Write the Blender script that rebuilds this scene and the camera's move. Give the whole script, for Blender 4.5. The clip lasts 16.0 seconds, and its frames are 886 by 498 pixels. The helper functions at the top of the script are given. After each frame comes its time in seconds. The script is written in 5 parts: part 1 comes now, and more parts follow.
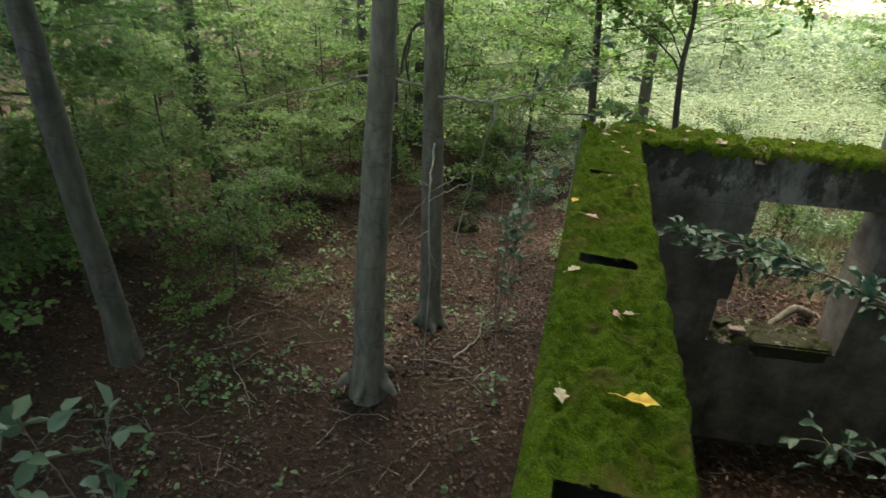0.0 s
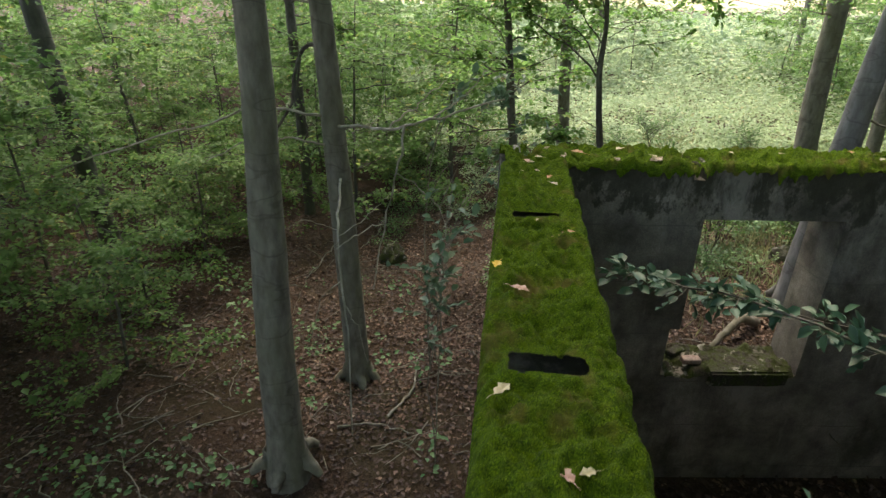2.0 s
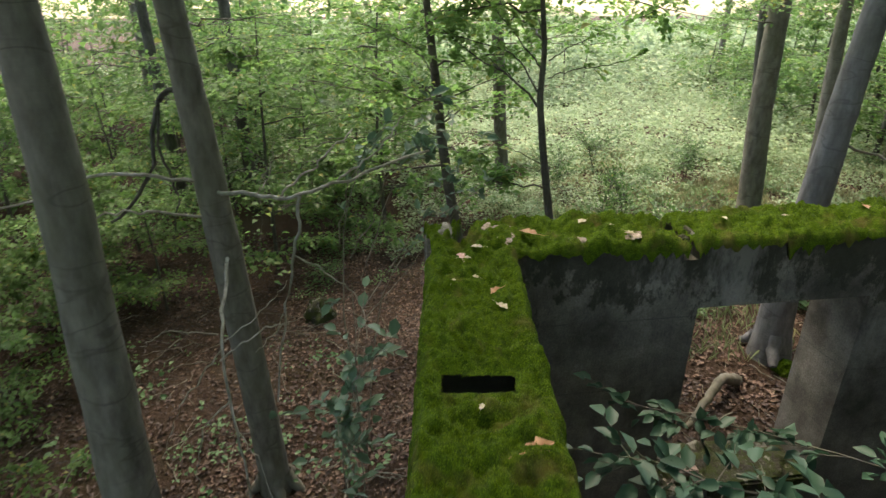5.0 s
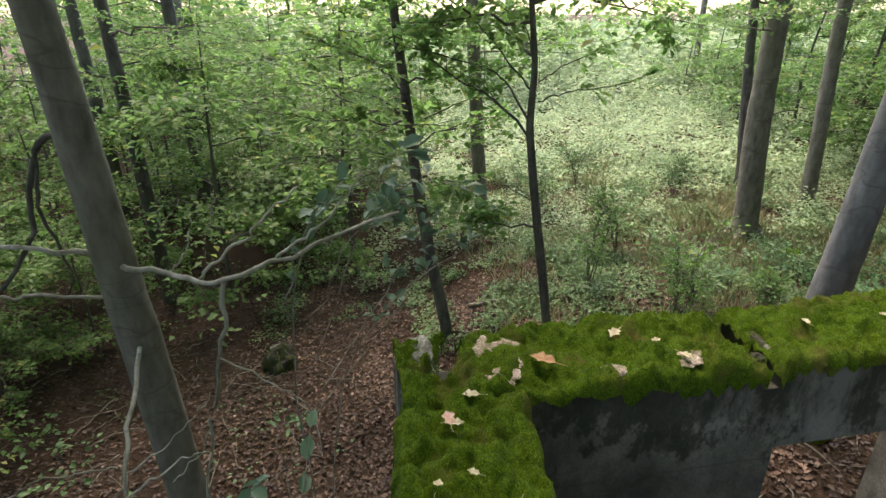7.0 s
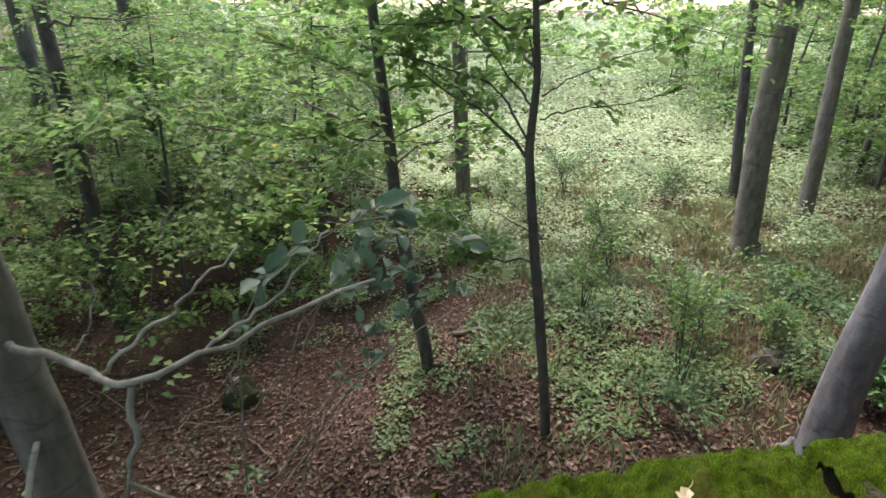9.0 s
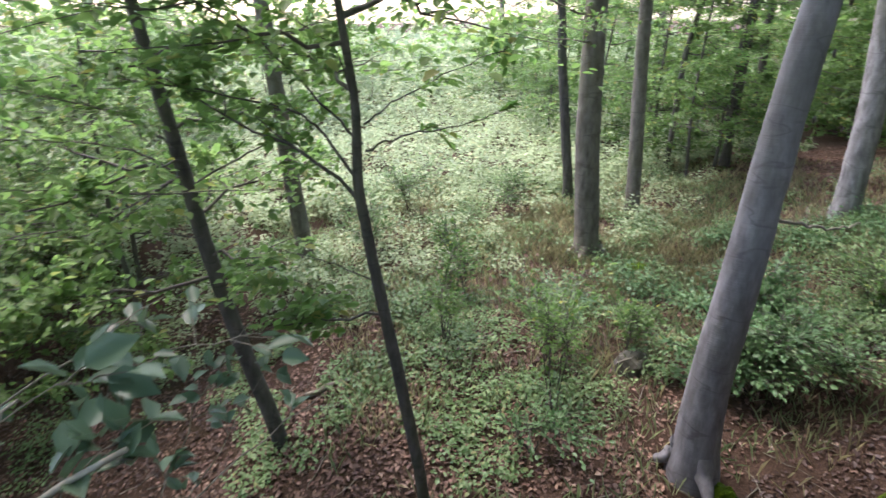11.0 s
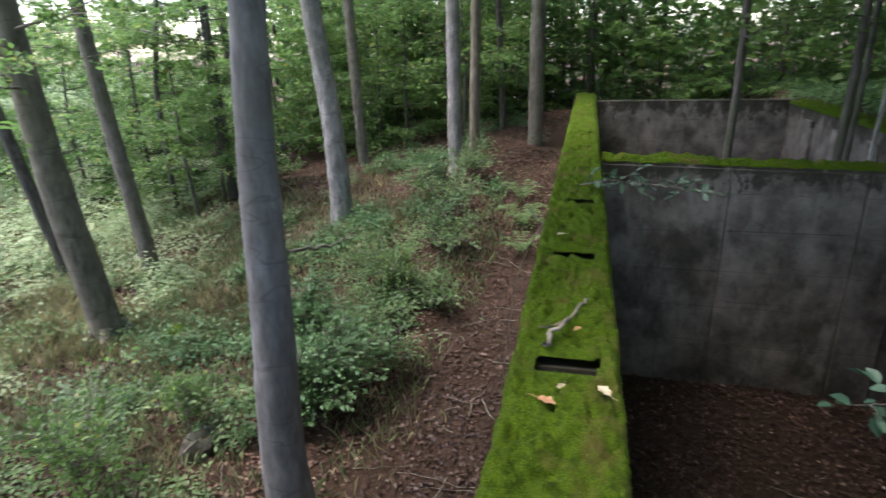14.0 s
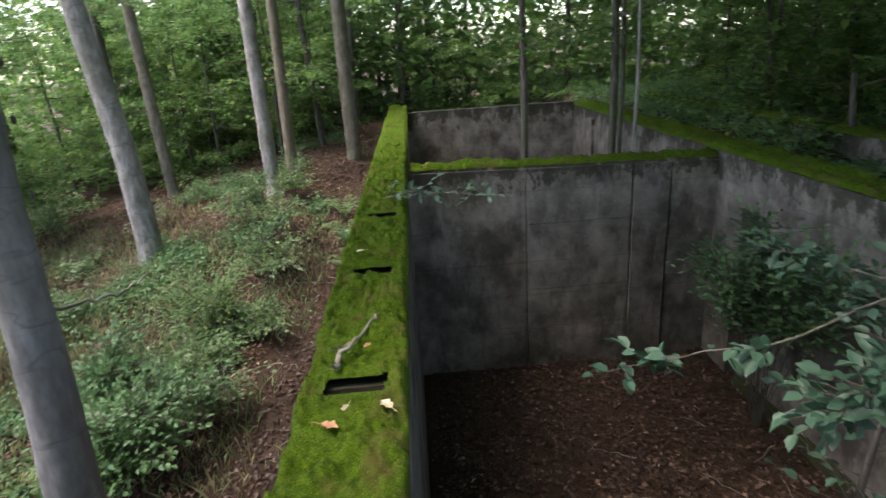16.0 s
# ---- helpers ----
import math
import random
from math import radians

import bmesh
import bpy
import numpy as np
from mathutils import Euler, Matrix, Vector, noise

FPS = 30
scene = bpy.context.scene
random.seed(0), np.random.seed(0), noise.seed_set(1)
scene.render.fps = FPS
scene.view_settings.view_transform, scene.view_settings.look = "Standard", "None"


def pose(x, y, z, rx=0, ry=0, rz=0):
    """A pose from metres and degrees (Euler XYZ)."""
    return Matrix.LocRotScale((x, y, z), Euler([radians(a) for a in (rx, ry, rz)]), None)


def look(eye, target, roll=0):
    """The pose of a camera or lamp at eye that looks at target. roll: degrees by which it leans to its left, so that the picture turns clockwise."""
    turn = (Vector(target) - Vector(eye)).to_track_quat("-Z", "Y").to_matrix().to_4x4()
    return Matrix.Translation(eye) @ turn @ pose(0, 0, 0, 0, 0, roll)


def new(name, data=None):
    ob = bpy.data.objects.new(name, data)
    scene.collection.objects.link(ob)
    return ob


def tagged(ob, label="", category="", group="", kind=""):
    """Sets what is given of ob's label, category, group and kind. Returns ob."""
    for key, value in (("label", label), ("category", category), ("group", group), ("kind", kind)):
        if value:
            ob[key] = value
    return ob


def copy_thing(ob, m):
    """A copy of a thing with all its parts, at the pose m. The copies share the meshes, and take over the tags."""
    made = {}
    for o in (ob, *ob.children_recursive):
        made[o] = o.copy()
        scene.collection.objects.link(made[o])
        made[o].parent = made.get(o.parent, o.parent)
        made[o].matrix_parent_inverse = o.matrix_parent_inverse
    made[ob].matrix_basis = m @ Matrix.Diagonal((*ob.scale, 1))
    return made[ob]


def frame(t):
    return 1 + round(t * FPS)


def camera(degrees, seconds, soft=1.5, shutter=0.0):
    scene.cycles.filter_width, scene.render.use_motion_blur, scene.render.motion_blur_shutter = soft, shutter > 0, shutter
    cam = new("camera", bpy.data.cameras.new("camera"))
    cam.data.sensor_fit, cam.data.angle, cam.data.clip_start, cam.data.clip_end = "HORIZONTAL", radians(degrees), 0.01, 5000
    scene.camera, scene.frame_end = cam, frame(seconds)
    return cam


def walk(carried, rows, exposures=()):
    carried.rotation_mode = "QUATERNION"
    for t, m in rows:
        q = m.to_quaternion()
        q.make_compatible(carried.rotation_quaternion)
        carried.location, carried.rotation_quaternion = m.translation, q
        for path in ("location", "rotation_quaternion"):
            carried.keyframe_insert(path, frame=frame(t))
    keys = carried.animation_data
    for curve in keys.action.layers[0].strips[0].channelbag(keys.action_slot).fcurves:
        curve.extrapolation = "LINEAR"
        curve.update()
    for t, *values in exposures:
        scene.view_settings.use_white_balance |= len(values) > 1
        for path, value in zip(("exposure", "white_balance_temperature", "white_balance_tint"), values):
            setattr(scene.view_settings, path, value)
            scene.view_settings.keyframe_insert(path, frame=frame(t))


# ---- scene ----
cam = camera(76.5, 16.0, 1.4, 0.45)
PATH = [
    (0, (-0.565, -6.549, 1.447), (-0.980, -4.797, 0.577), 4.2),
    (0.5, (-0.615, -6.392, 1.480), (-1.106, -4.646, 0.638), 1.9),
    (1, (-0.624, -5.934, 1.427), (-0.936, -4.134, 0.613), 1.6),
    (1.5, (-0.576, -5.647, 1.402), (-0.811, -3.834, 0.590), 1.5),
    (2, (-0.530, -5.415, 1.410), (-0.737, -3.602, 0.591), 1.3),
    (2.5, (-0.510, -5.191, 1.420), (-0.662, -3.362, 0.627), 1.9),
    (3, (-0.576, -4.964, 1.424), (-0.742, -3.137, 0.627), 0.5),
    (3.5, (-0.516, -4.538, 1.434), (-0.638, -2.696, 0.664), 0.5),
    (4, (-0.473, -4.256, 1.478), (-0.583, -2.416, 0.700), 0.5),
    (4.5, (-0.444, -3.867, 1.488), (-0.502, -2.026, 0.709), 0.4),
    (5, (-0.439, -3.623, 1.533), (-0.456, -1.784, 0.747), -0.3),
    (5.2, (-0.401, -3.493, 1.547), (-0.388, -1.651, 0.767), -1.2),
    (7.3, (-0.481, -2.057, 1.677), (-0.372, -0.225, 0.880), 0.4),
    (7.5, (-0.527, -1.997, 1.681), (-0.397, -0.170, 0.877), 0.7),
    (8, (-0.513, -1.638, 1.716), (-0.429, 0.187, 0.902), 1.2),
    (8.2, (-0.546, -1.517, 1.708), (-0.476, 0.306, 0.889), 1.1),
    (10.3, (-0.279, -0.385, 1.791), (0.159, 1.397, 0.995), 1.7),
    (10.5, (-0.255, -0.300, 1.774), (0.224, 1.470, 0.975), 1.6),
    (11, (-0.112, -0.078, 1.710), (0.543, 1.648, 0.942), -0.3),
    (11.5, (-0.055, 0.180, 1.689), (0.727, 1.852, 0.919), -1.5),
    (12, (-0.009, 0.254, 1.676), (0.838, 1.900, 0.918), -2.4),
    (12.5, (0.004, 0.366, 1.648), (0.971, 1.966, 0.935), -2.2),
    (13, (0.219, 0.389, 1.675), (1.619, 1.635, 0.979), -2.7),
    (13.5, (0.626, 0.431, 1.584), (2.248, 1.386, 0.907), -2.5),
    (14, (0.703, 0.328, 1.637), (2.445, 1.037, 0.955), -1.9),
    (14.5, (0.716, 0.227, 1.665), (2.515, 0.759, 0.973), -1.2),
    (15, (0.721, 0.124, 1.694), (2.553, 0.537, 1.006), -1.4),
    (15.5, (0.751, 0.045, 1.688), (2.609, 0.366, 1.022), -1.7),
    (16, (0.785, -0.061, 1.682), (2.662, 0.120, 1.016), -3.8),
]
walk(cam, [(t, look(eye, target, roll)) for t, eye, target, roll in PATH], [(0, 2.58, 8000, 11), (3.5, 2.52, 7900, 11), (7.5, 2.64, 7500, 16), (11, 2.86, 6650, 26), (12.5, 2.84, 6550, 26), (13.2, 2.58, 6500, 21), (16, 2.78, 6900, 20)])

# ---- light ----
world = bpy.data.worlds.new("overcast_sky")
scene.world = world
world.use_nodes = True
wn = world.node_tree.nodes
sky = wn.new("ShaderNodeTexSky")
sky.sky_type, sky.sun_disc = "NISHITA", False
sky.sun_elevation, sky.sun_rotation = radians(64), radians(-19)
sky.dust_density, sky.ozone_density = 2.0, 1.0
wn["Background"].inputs["Strength"].default_value = 0.15
world.node_tree.links.new(sky.outputs[0], wn["Background"].inputs["Color"])
sun = new("sun", bpy.data.lights.new("sun", "SUN"))
sun.data.energy, sun.data.angle, sun.data.color = 1.35, radians(32), (1.0, 0.96, 0.88)
sun.matrix_world = look((-5, 14, 31), (0, 0, 0))


# ---- materials ----
def material(name, build, rough=0.9, translucent=0.0):
    """A node material: build(nodes, links, texture coordinate) gives the colour socket and, if wanted, a height socket."""
    m = bpy.data.materials.new(name)
    m.use_nodes = True
    nt = m.node_tree
    b = nt.nodes["Principled BSDF"]
    b.inputs["Roughness"].default_value = rough
    b.inputs["Specular IOR Level"].default_value = 0.15 if rough > 0.92 else 0.35
    co = nt.nodes.new("ShaderNodeTexCoord").outputs["Object"]
    colour, height, strength, dist = build(nt.nodes, nt.links, co)
    nt.links.new(colour, b.inputs["Base Color"])
    if height is not None:
        bump = nt.nodes.new("ShaderNodeBump")
        bump.inputs["Strength"].default_value, bump.inputs["Distance"].default_value = strength, dist
        nt.links.new(height, bump.inputs["Height"])
        nt.links.new(bump.outputs[0], b.inputs["Normal"])
    if translucent:
        tr = nt.nodes.new("ShaderNodeBsdfTranslucent")
        mix = nt.nodes.new("ShaderNodeMixShader")
        mix.inputs[0].default_value = translucent
        nt.links.new(colour, tr.inputs["Color"])
        nt.links.new(b.outputs[0], mix.inputs[1])
        nt.links.new(tr.outputs[0], mix.inputs[2])
        nt.links.new(mix.outputs[0], nt.nodes["Material Output"].inputs["Surface"])
    return m


def noise_tex(n, l, co, scale, detail=6, rough=0.6, stretch=None, w=0.0):
    t = n.new("ShaderNodeTexNoise")
    t.inputs["Scale"].default_value, t.inputs["Detail"].default_value, t.inputs["Roughness"].default_value = scale, detail, rough
    if stretch or w:
        mp = n.new("ShaderNodeMapping")
        mp.inputs["Scale"].default_value = stretch or (1, 1, 1)
        mp.inputs["Location"].default_value = (w, w * 2, w * 3)
        l.new(co, mp.inputs["Vector"])
        co = mp.outputs[0]
    l.new(co, t.inputs["Vector"])
    return t.outputs["Fac"]


def ramp(n, l, fac, *stops):
    r = n.new("ShaderNodeValToRGB")
    e = r.color_ramp.elements
    while len(e) < len(stops):
        e.new(0.5)
    for k, (p, c) in enumerate(stops):
        e[k].position, e[k].color = p, (*c, 1) if len(c) == 3 else c
    l.new(fac, r.inputs[0])
    return r.outputs[0]


def mixed(n, l, fac, a, b, mode="MIX"):
    m = n.new("ShaderNodeMix")
    m.data_type, m.blend_type = "RGBA", mode
    for k, v in ((0, fac), (6, a), (7, b)):
        if hasattr(v, "is_linked"):
            l.new(v, m.inputs[k])
        elif k == 0:
            m.inputs[k].default_value = v
        else:
            m.inputs[k].default_value = (*v, 1)
    return m.outputs[2]


def maths(n, l, op, a, b=0.0):
    m = n.new("ShaderNodeMath")
    m.operation = op
    for k, v in ((0, a), (1, b)):
        if hasattr(v, "is_linked"):
            l.new(v, m.inputs[k])
        else:
            m.inputs[k].default_value = v
    return m.outputs[0]


def island(n):
    return n.new("ShaderNodeNewGeometry").outputs["Random Per Island"]


def object_random(n):
    return n.new("ShaderNodeObjectInfo").outputs["Random"]


def leaf_build(dark, mid, light, odd=None):
    def build(n, l, co):
        r = island(n)
        c = ramp(n, l, r, (0.0, dark), (0.5, mid), (0.93, light), (1.0, odd or light))
        big = noise_tex(n, l, co, 0.9, 2)
        return mixed(n, l, 0.5, c, ramp(n, l, big, (0.35, dark), (0.7, light))), None, 0, 0
    return build


GREEN = material("beech_leaf", leaf_build((0.048, 0.115, 0.028), (0.102, 0.208, 0.052), (0.18, 0.305, 0.095), (0.42, 0.35, 0.08)), 0.5, 0.6)
YOUNG = material("young_leaf", leaf_build((0.075, 0.17, 0.04), (0.14, 0.27, 0.065), (0.23, 0.38, 0.12), (0.45, 0.38, 0.09)), 0.45, 0.65)
SHRUB = material("shrub_leaf", leaf_build((0.042, 0.11, 0.04), (0.085, 0.18, 0.07), (0.15, 0.26, 0.11)), 0.45, 0.4)
# leaf colour paled to carry the clearing's open light and distant haze
HAZE_LIT = material("haze_lit_leaf", leaf_build((0.16, 0.24, 0.115), (0.265, 0.37, 0.19), (0.4, 0.49, 0.29), (0.52, 0.4, 0.2)), 0.5, 0.5)
BRAMBLE = material("bramble_leaf", leaf_build((0.055, 0.12, 0.036), (0.115, 0.215, 0.075), (0.23, 0.35, 0.155), (0.38, 0.32, 0.13)), 0.42, 0.45)
LITTER = material("dead_leaf", leaf_build((0.03, 0.015, 0.010), (0.1, 0.056, 0.039), (0.23, 0.145, 0.103), (0.46, 0.36, 0.27)), 0.7, 0.1)
# wet leaves in the room; outdoors the dark tone stands for shade
DAMP_SHADE = material("damp_shade_leaf", leaf_build((0.017, 0.008, 0.005), (0.038, 0.019, 0.012), (0.08, 0.045, 0.031), (0.26, 0.18, 0.13)), 0.55, 0.05)


BIGLEAF = material("hazel_leaf", leaf_build((0.045, 0.09, 0.05), (0.075, 0.14, 0.082), (0.13, 0.21, 0.13)), 0.38, 0.3)


def moss_build(n, l, co):
    fine = noise_tex(n, l, co, 160, 5, 0.7)
    mid = noise_tex(n, l, co, 22, 5, 0.6)
    big = noise_tex(n, l, co, 3.2, 4, 0.6)
    c = ramp(n, l, fine, (0.34, (0.010, 0.028, 0.001)), (0.5, (0.052, 0.108, 0.003)), (0.68, (0.155, 0.23, 0.009)))
    c = mixed(n, l, ramp(n, l, mid, (0.36, (0.55, 0.55, 0.55)), (0.48, (0, 0, 0))), c, (0.018, 0.038, 0.002))
    c = mixed(n, l, ramp(n, l, mid, (0.52, (0, 0, 0)), (0.74, (0.7, 0.7, 0.7))), c, (0.09, 0.14, 0.004))
    c = mixed(n, l, ramp(n, l, big, (0.53, (0, 0, 0)), (0.68, (0.8, 0.8, 0.8))), c, (0.11, 0.09, 0.025))
    h = maths(n, l, "ADD", fine, maths(n, l, "MULTIPLY", mid, 1.5))
    return c, h, 0.9, 0.03


MOSS = material("moss", moss_build, 0.95)


def concrete_build(n, l, co):
    grain = noise_tex(n, l, co, 60, 6, 0.7)
    patch = noise_tex(n, l, co, 1.7, 6, 0.65)
    streak = noise_tex(n, l, co, 3.0, 6, 0.65, (0.8, 0.8, 0.2), 3.0)
    c = ramp(n, l, patch, (0.34, (0.08, 0.07, 0.056)), (0.5, (0.22, 0.194, 0.158)), (0.66, (0.37, 0.328, 0.278)))
    c = mixed(n, l, ramp(n, l, streak, (0.52, (0, 0, 0)), (0.74, (0.6, 0.6, 0.6))), c, (0.05, 0.044, 0.034))
    c = mixed(n, l, ramp(n, l, grain, (0.35, (0.5, 0.5, 0.5)), (0.65, (0, 0, 0))), c, (0.06, 0.055, 0.05))
    sep = n.new("ShaderNodeSeparateXYZ")
    l.new(co, sep.inputs[0])
    edge = noise_tex(n, l, co, 3.4, 8, 0.72, (1, 1, 0.7), 9.0)
    top = maths(n, l, "ADD", maths(n, l, "MULTIPLY", sep.outputs[2], 0.9), maths(n, l, "MULTIPLY", edge, 1.9))
    c = mixed(n, l, ramp(n, l, top, (0.50, (0, 0, 0)), (0.60, (0.75, 0.75, 0.75)), (0.9, (0.93, 0.93, 0.93))), c, (0.026, 0.026, 0.014))
    damp = noise_tex(n, l, co, 0.8, 7, 0.7, (1, 1, 0.6), 14.0)
    c = mixed(n, l, ramp(n, l, damp, (0.54, (0, 0, 0)), (0.62, (0.55, 0.55, 0.55))), c, (0.04, 0.04, 0.024))
    lime = noise_tex(n, l, co, 2.4, 7, 0.7, (1, 1, 0.4), 21.0)
    c = mixed(n, l, ramp(n, l, lime, (0.55, (0, 0, 0)), (0.66, (0.55, 0.55, 0.55))), c, (0.33, 0.30, 0.265))
    c = mixed(n, l, 1.0, c, ramp(n, l, object_random(n), (0.0, (0.72, 0.72, 0.72)), (1.0, (1.0, 1.0, 1.0))), "MULTIPLY")
    wave = maths(n, l, "ADD", sep.outputs[2], maths(n, l, "MULTIPLY", noise_tex(n, l, co, 2.0, 3), 0.05))
    board = maths(n, l, "FRACT", maths(n, l, "MULTIPLY", wave, 1.55))
    seam = ramp(n, l, board, (0.0, (0.5, 0.5, 0.5)), (0.018, (0, 0, 0)), (0.985, (0, 0, 0)), (1.0, (0.5, 0.5, 0.5)))
    seam = mixed(n, l, 1.0, seam, ramp(n, l, patch, (0.42, (0, 0, 0)), (0.58, (1, 1, 1))), "MULTIPLY")
    c = mixed(n, l, seam, c, (0.03, 0.028, 0.024))
    h = maths(n, l, "ADD", grain, maths(n, l, "MULTIPLY", patch, 2.0))
    return c, h, 0.5, 0.03


CONCRETE = material("weathered_concrete", concrete_build, 0.9)


def soil_build(n, l, co):
    a = noise_tex(n, l, co, 0.35, 5, 0.6)
    b = noise_tex(n, l, co, 5, 8, 0.7)
    d = noise_tex(n, l, co, 38, 6, 0.75)
    c = ramp(n, l, d, (0.3, (0.024, 0.015, 0.010)), (0.5, (0.058, 0.036, 0.024)), (0.7, (0.135, 0.088, 0.06)))
    c = mixed(n, l, ramp(n, l, b, (0.4, (0, 0, 0)), (0.7, (0.7, 0.7, 0.7))), c, (0.04, 0.026, 0.017))
    c = mixed(n, l, ramp(n, l, a, (0.54, (0, 0, 0)), (0.7, (0.4, 0.4, 0.4))), c, (0.05, 0.05, 0.02))
    return c, maths(n, l, "ADD", d, b), 1.0, 0.06


SOIL = material("forest_soil", soil_build, 0.95)


def bark(name, dark, mid, light, algae=(0.06, 0.075, 0.035)):
    def build(n, l, co):
        v = noise_tex(n, l, co, 9, 6, 0.6, (1, 1, 0.35))
        rings = noise_tex(n, l, co, 5, 5, 0.6, (0.5, 0.5, 5.0), 2.0)
        spots = noise_tex(n, l, co, 1.6, 5, 0.65, (1, 1, 0.4), 5.0)
        c = ramp(n, l, v, (0.3, dark), (0.5, mid), (0.72, light))
        c = mixed(n, l, ramp(n, l, rings, (0.6, (0, 0, 0)), (0.76, (0.4, 0.4, 0.4))), c, dark)
        crease = noise_tex(n, l, co, 2.2, 3, 0.5, (0.3, 0.3, 1.0), 7.0)
        c = mixed(n, l, ramp(n, l, crease, (0.478, (0, 0, 0)), (0.49, (0.55, 0.55, 0.55)), (0.502, (0, 0, 0))), c, (dark[0] * .6, dark[1] * .6, dark[2] * .6))
        c = mixed(n, l, ramp(n, l, spots, (0.46, (0, 0, 0)), (0.66, (0.6, 0.6, 0.6))), c, algae)
        return c, maths(n, l, "ADD", v, rings), 0.5, 0.015
    return material(name, build, 0.8)


BEECH = bark("beech_bark", (0.07, 0.061, 0.047), (0.132, 0.117, 0.092), (0.2, 0.18, 0.147), (0.095, 0.097, 0.055))
SILVER = bark("silver_bark", (0.085, 0.083, 0.084), (0.14, 0.138, 0.142), (0.225, 0.223, 0.23), (0.11, 0.11, 0.10))
PALE = bark("pale_bark", (0.09, 0.085, 0.08), (0.19, 0.18, 0.17), (0.33, 0.32, 0.31), (0.11, 0.115, 0.085))
DARK = bark("dark_bark", (0.03, 0.027, 0.022), (0.066, 0.059, 0.05), (0.12, 0.109, 0.093))
TWIG = bark("twig_bark", (0.08, 0.07, 0.055), (0.16, 0.14, 0.11), (0.27, 0.245, 0.2))


# ---- mesh helpers ----
def finish(name, verts, faces, mat, parent=None, smooth=False):
    me = bpy.data.meshes.new(name)
    me.from_pydata(verts, [], faces)
    me.materials.append(mat)
    if smooth:
        me.polygons.foreach_set("use_smooth", [True] * len(me.polygons))
    me.update()
    ob = new(name, me)
    if parent:
        ob.parent = parent
    return ob


def part(name, bm, mat, parent=None, label=""):
    me = bpy.data.meshes.new(name)
    bm.to_mesh(me)
    bm.free()
    me.materials.append(mat)
    ob = new(name, me)
    if parent:
        ob.parent = parent
    return tagged(ob, label) if label else ob


def empty(name, m=None):
    e = new(name)
    e.empty_display_size = 0.1
    if m is not None:
        e.matrix_world = m
    return e


def unit(v):
    return v / np.maximum(np.linalg.norm(v, axis=-1, keepdims=True), 1e-9)


def leaf_arrays(base, way, normal, length, width, fold=0.18, sides=6):
    """Vertices and faces of many folded leaves: base points, directions, normals, lengths and widths."""
    side = unit(np.cross(way, normal))
    normal = unit(np.cross(side, way))
    L, W = length[:, None], width[:, None]
    tip = base + way * L - normal * L * 0.12
    if sides == 4:
        pts = [base, base + way * L * .45 + side * W * .5 + normal * W * fold, tip, base + way * L * .45 - side * W * .5 + normal * W * fold]
        quad = [(0, 1, 2), (0, 2, 3)]
    else:
        pts = [base, base + way * L * .22 + side * W * .38 + normal * W * fold, base + way * L * .6 + side * W * .46 + normal * W * fold,
               tip, base + way * L * .6 - side * W * .46 + normal * W * fold, base + way * L * .22 - side * W * .38 + normal * W * fold]
        quad = [(0, 1, 2, 3), (0, 3, 4, 5)]
    k = len(pts)
    verts = np.stack(pts, 1).reshape(-1, 3)
    first = np.arange(len(base))[:, None] * k
    faces = np.concatenate([first + np.array(q) for q in quad], 1).reshape(-1, len(quad[0]))
    return verts, faces


def mesh_of(name, verts, faces, mat):
    """A mesh from arrays, all faces with the same number of corners."""
    me = bpy.data.meshes.new(name)
    n, k = faces.shape
    me.vertices.add(len(verts))
    me.vertices.foreach_set("co", np.ascontiguousarray(verts, dtype=np.float32).ravel())
    me.loops.add(n * k)
    me.loops.foreach_set("vertex_index", faces.astype(np.int32).ravel())
    me.polygons.add(n)
    me.polygons.foreach_set("loop_start", np.arange(0, n * k, k, dtype=np.int32))
    me.update(calc_edges=True)
    me.materials.append(mat)
    return me


def tube_arrays(points, radii, sides=8):
    """A tapered tube along points."""
    p = np.array(points, float)
    r = np.array(radii, float)
    d = unit(np.gradient(p, axis=0))
    ref = np.where(np.abs(d[:, 2:3]) > 0.9, [[1.0, 0, 0]], [[0, 0, 1.0]])
    u = unit(np.cross(d, ref))
    v = np.cross(d, u)
    a = np.linspace(0, 2 * np.pi, sides, endpoint=False)
    ring = p[:, None] + r[:, None, None] * (np.cos(a)[None, :, None] * u[:, None] + np.sin(a)[None, :, None] * v[:, None])
    i = np.arange(len(p) - 1)[:, None] * sides
    j = np.arange(sides)[None]
    k = (j + 1) % sides
    faces = np.stack([i + j, i + k, i + sides + k, i + sides + j], -1).reshape(-1, 4)
    return ring.reshape(-1, 3), faces


def joined(parts):
    vs, fs, n = [], [], 0
    for v, f in parts:
        vs.append(v)
        fs.append(f + n)
        n += len(v)
    return np.concatenate(vs), np.concatenate(fs)


def wander(start, end, steps, amount, rng):
    t = np.linspace(0, 1, steps)[:, None]
    p = np.array(start) * (1 - t) + np.array(end) * t
    bend = np.cumsum(rng.normal(0, amount, (steps, 3)), 0)
    bend -= bend[0] * (1 - t) + bend[-1] * t
    return p + bend


# ---- ground ----
SKEW = math.tan(radians(7.7))          # the north wall runs this much off the square


def step(a, b, v):
    t = np.clip((v - a) / (b - a), 0, 1)
    return t * t * (3 - 2 * t)


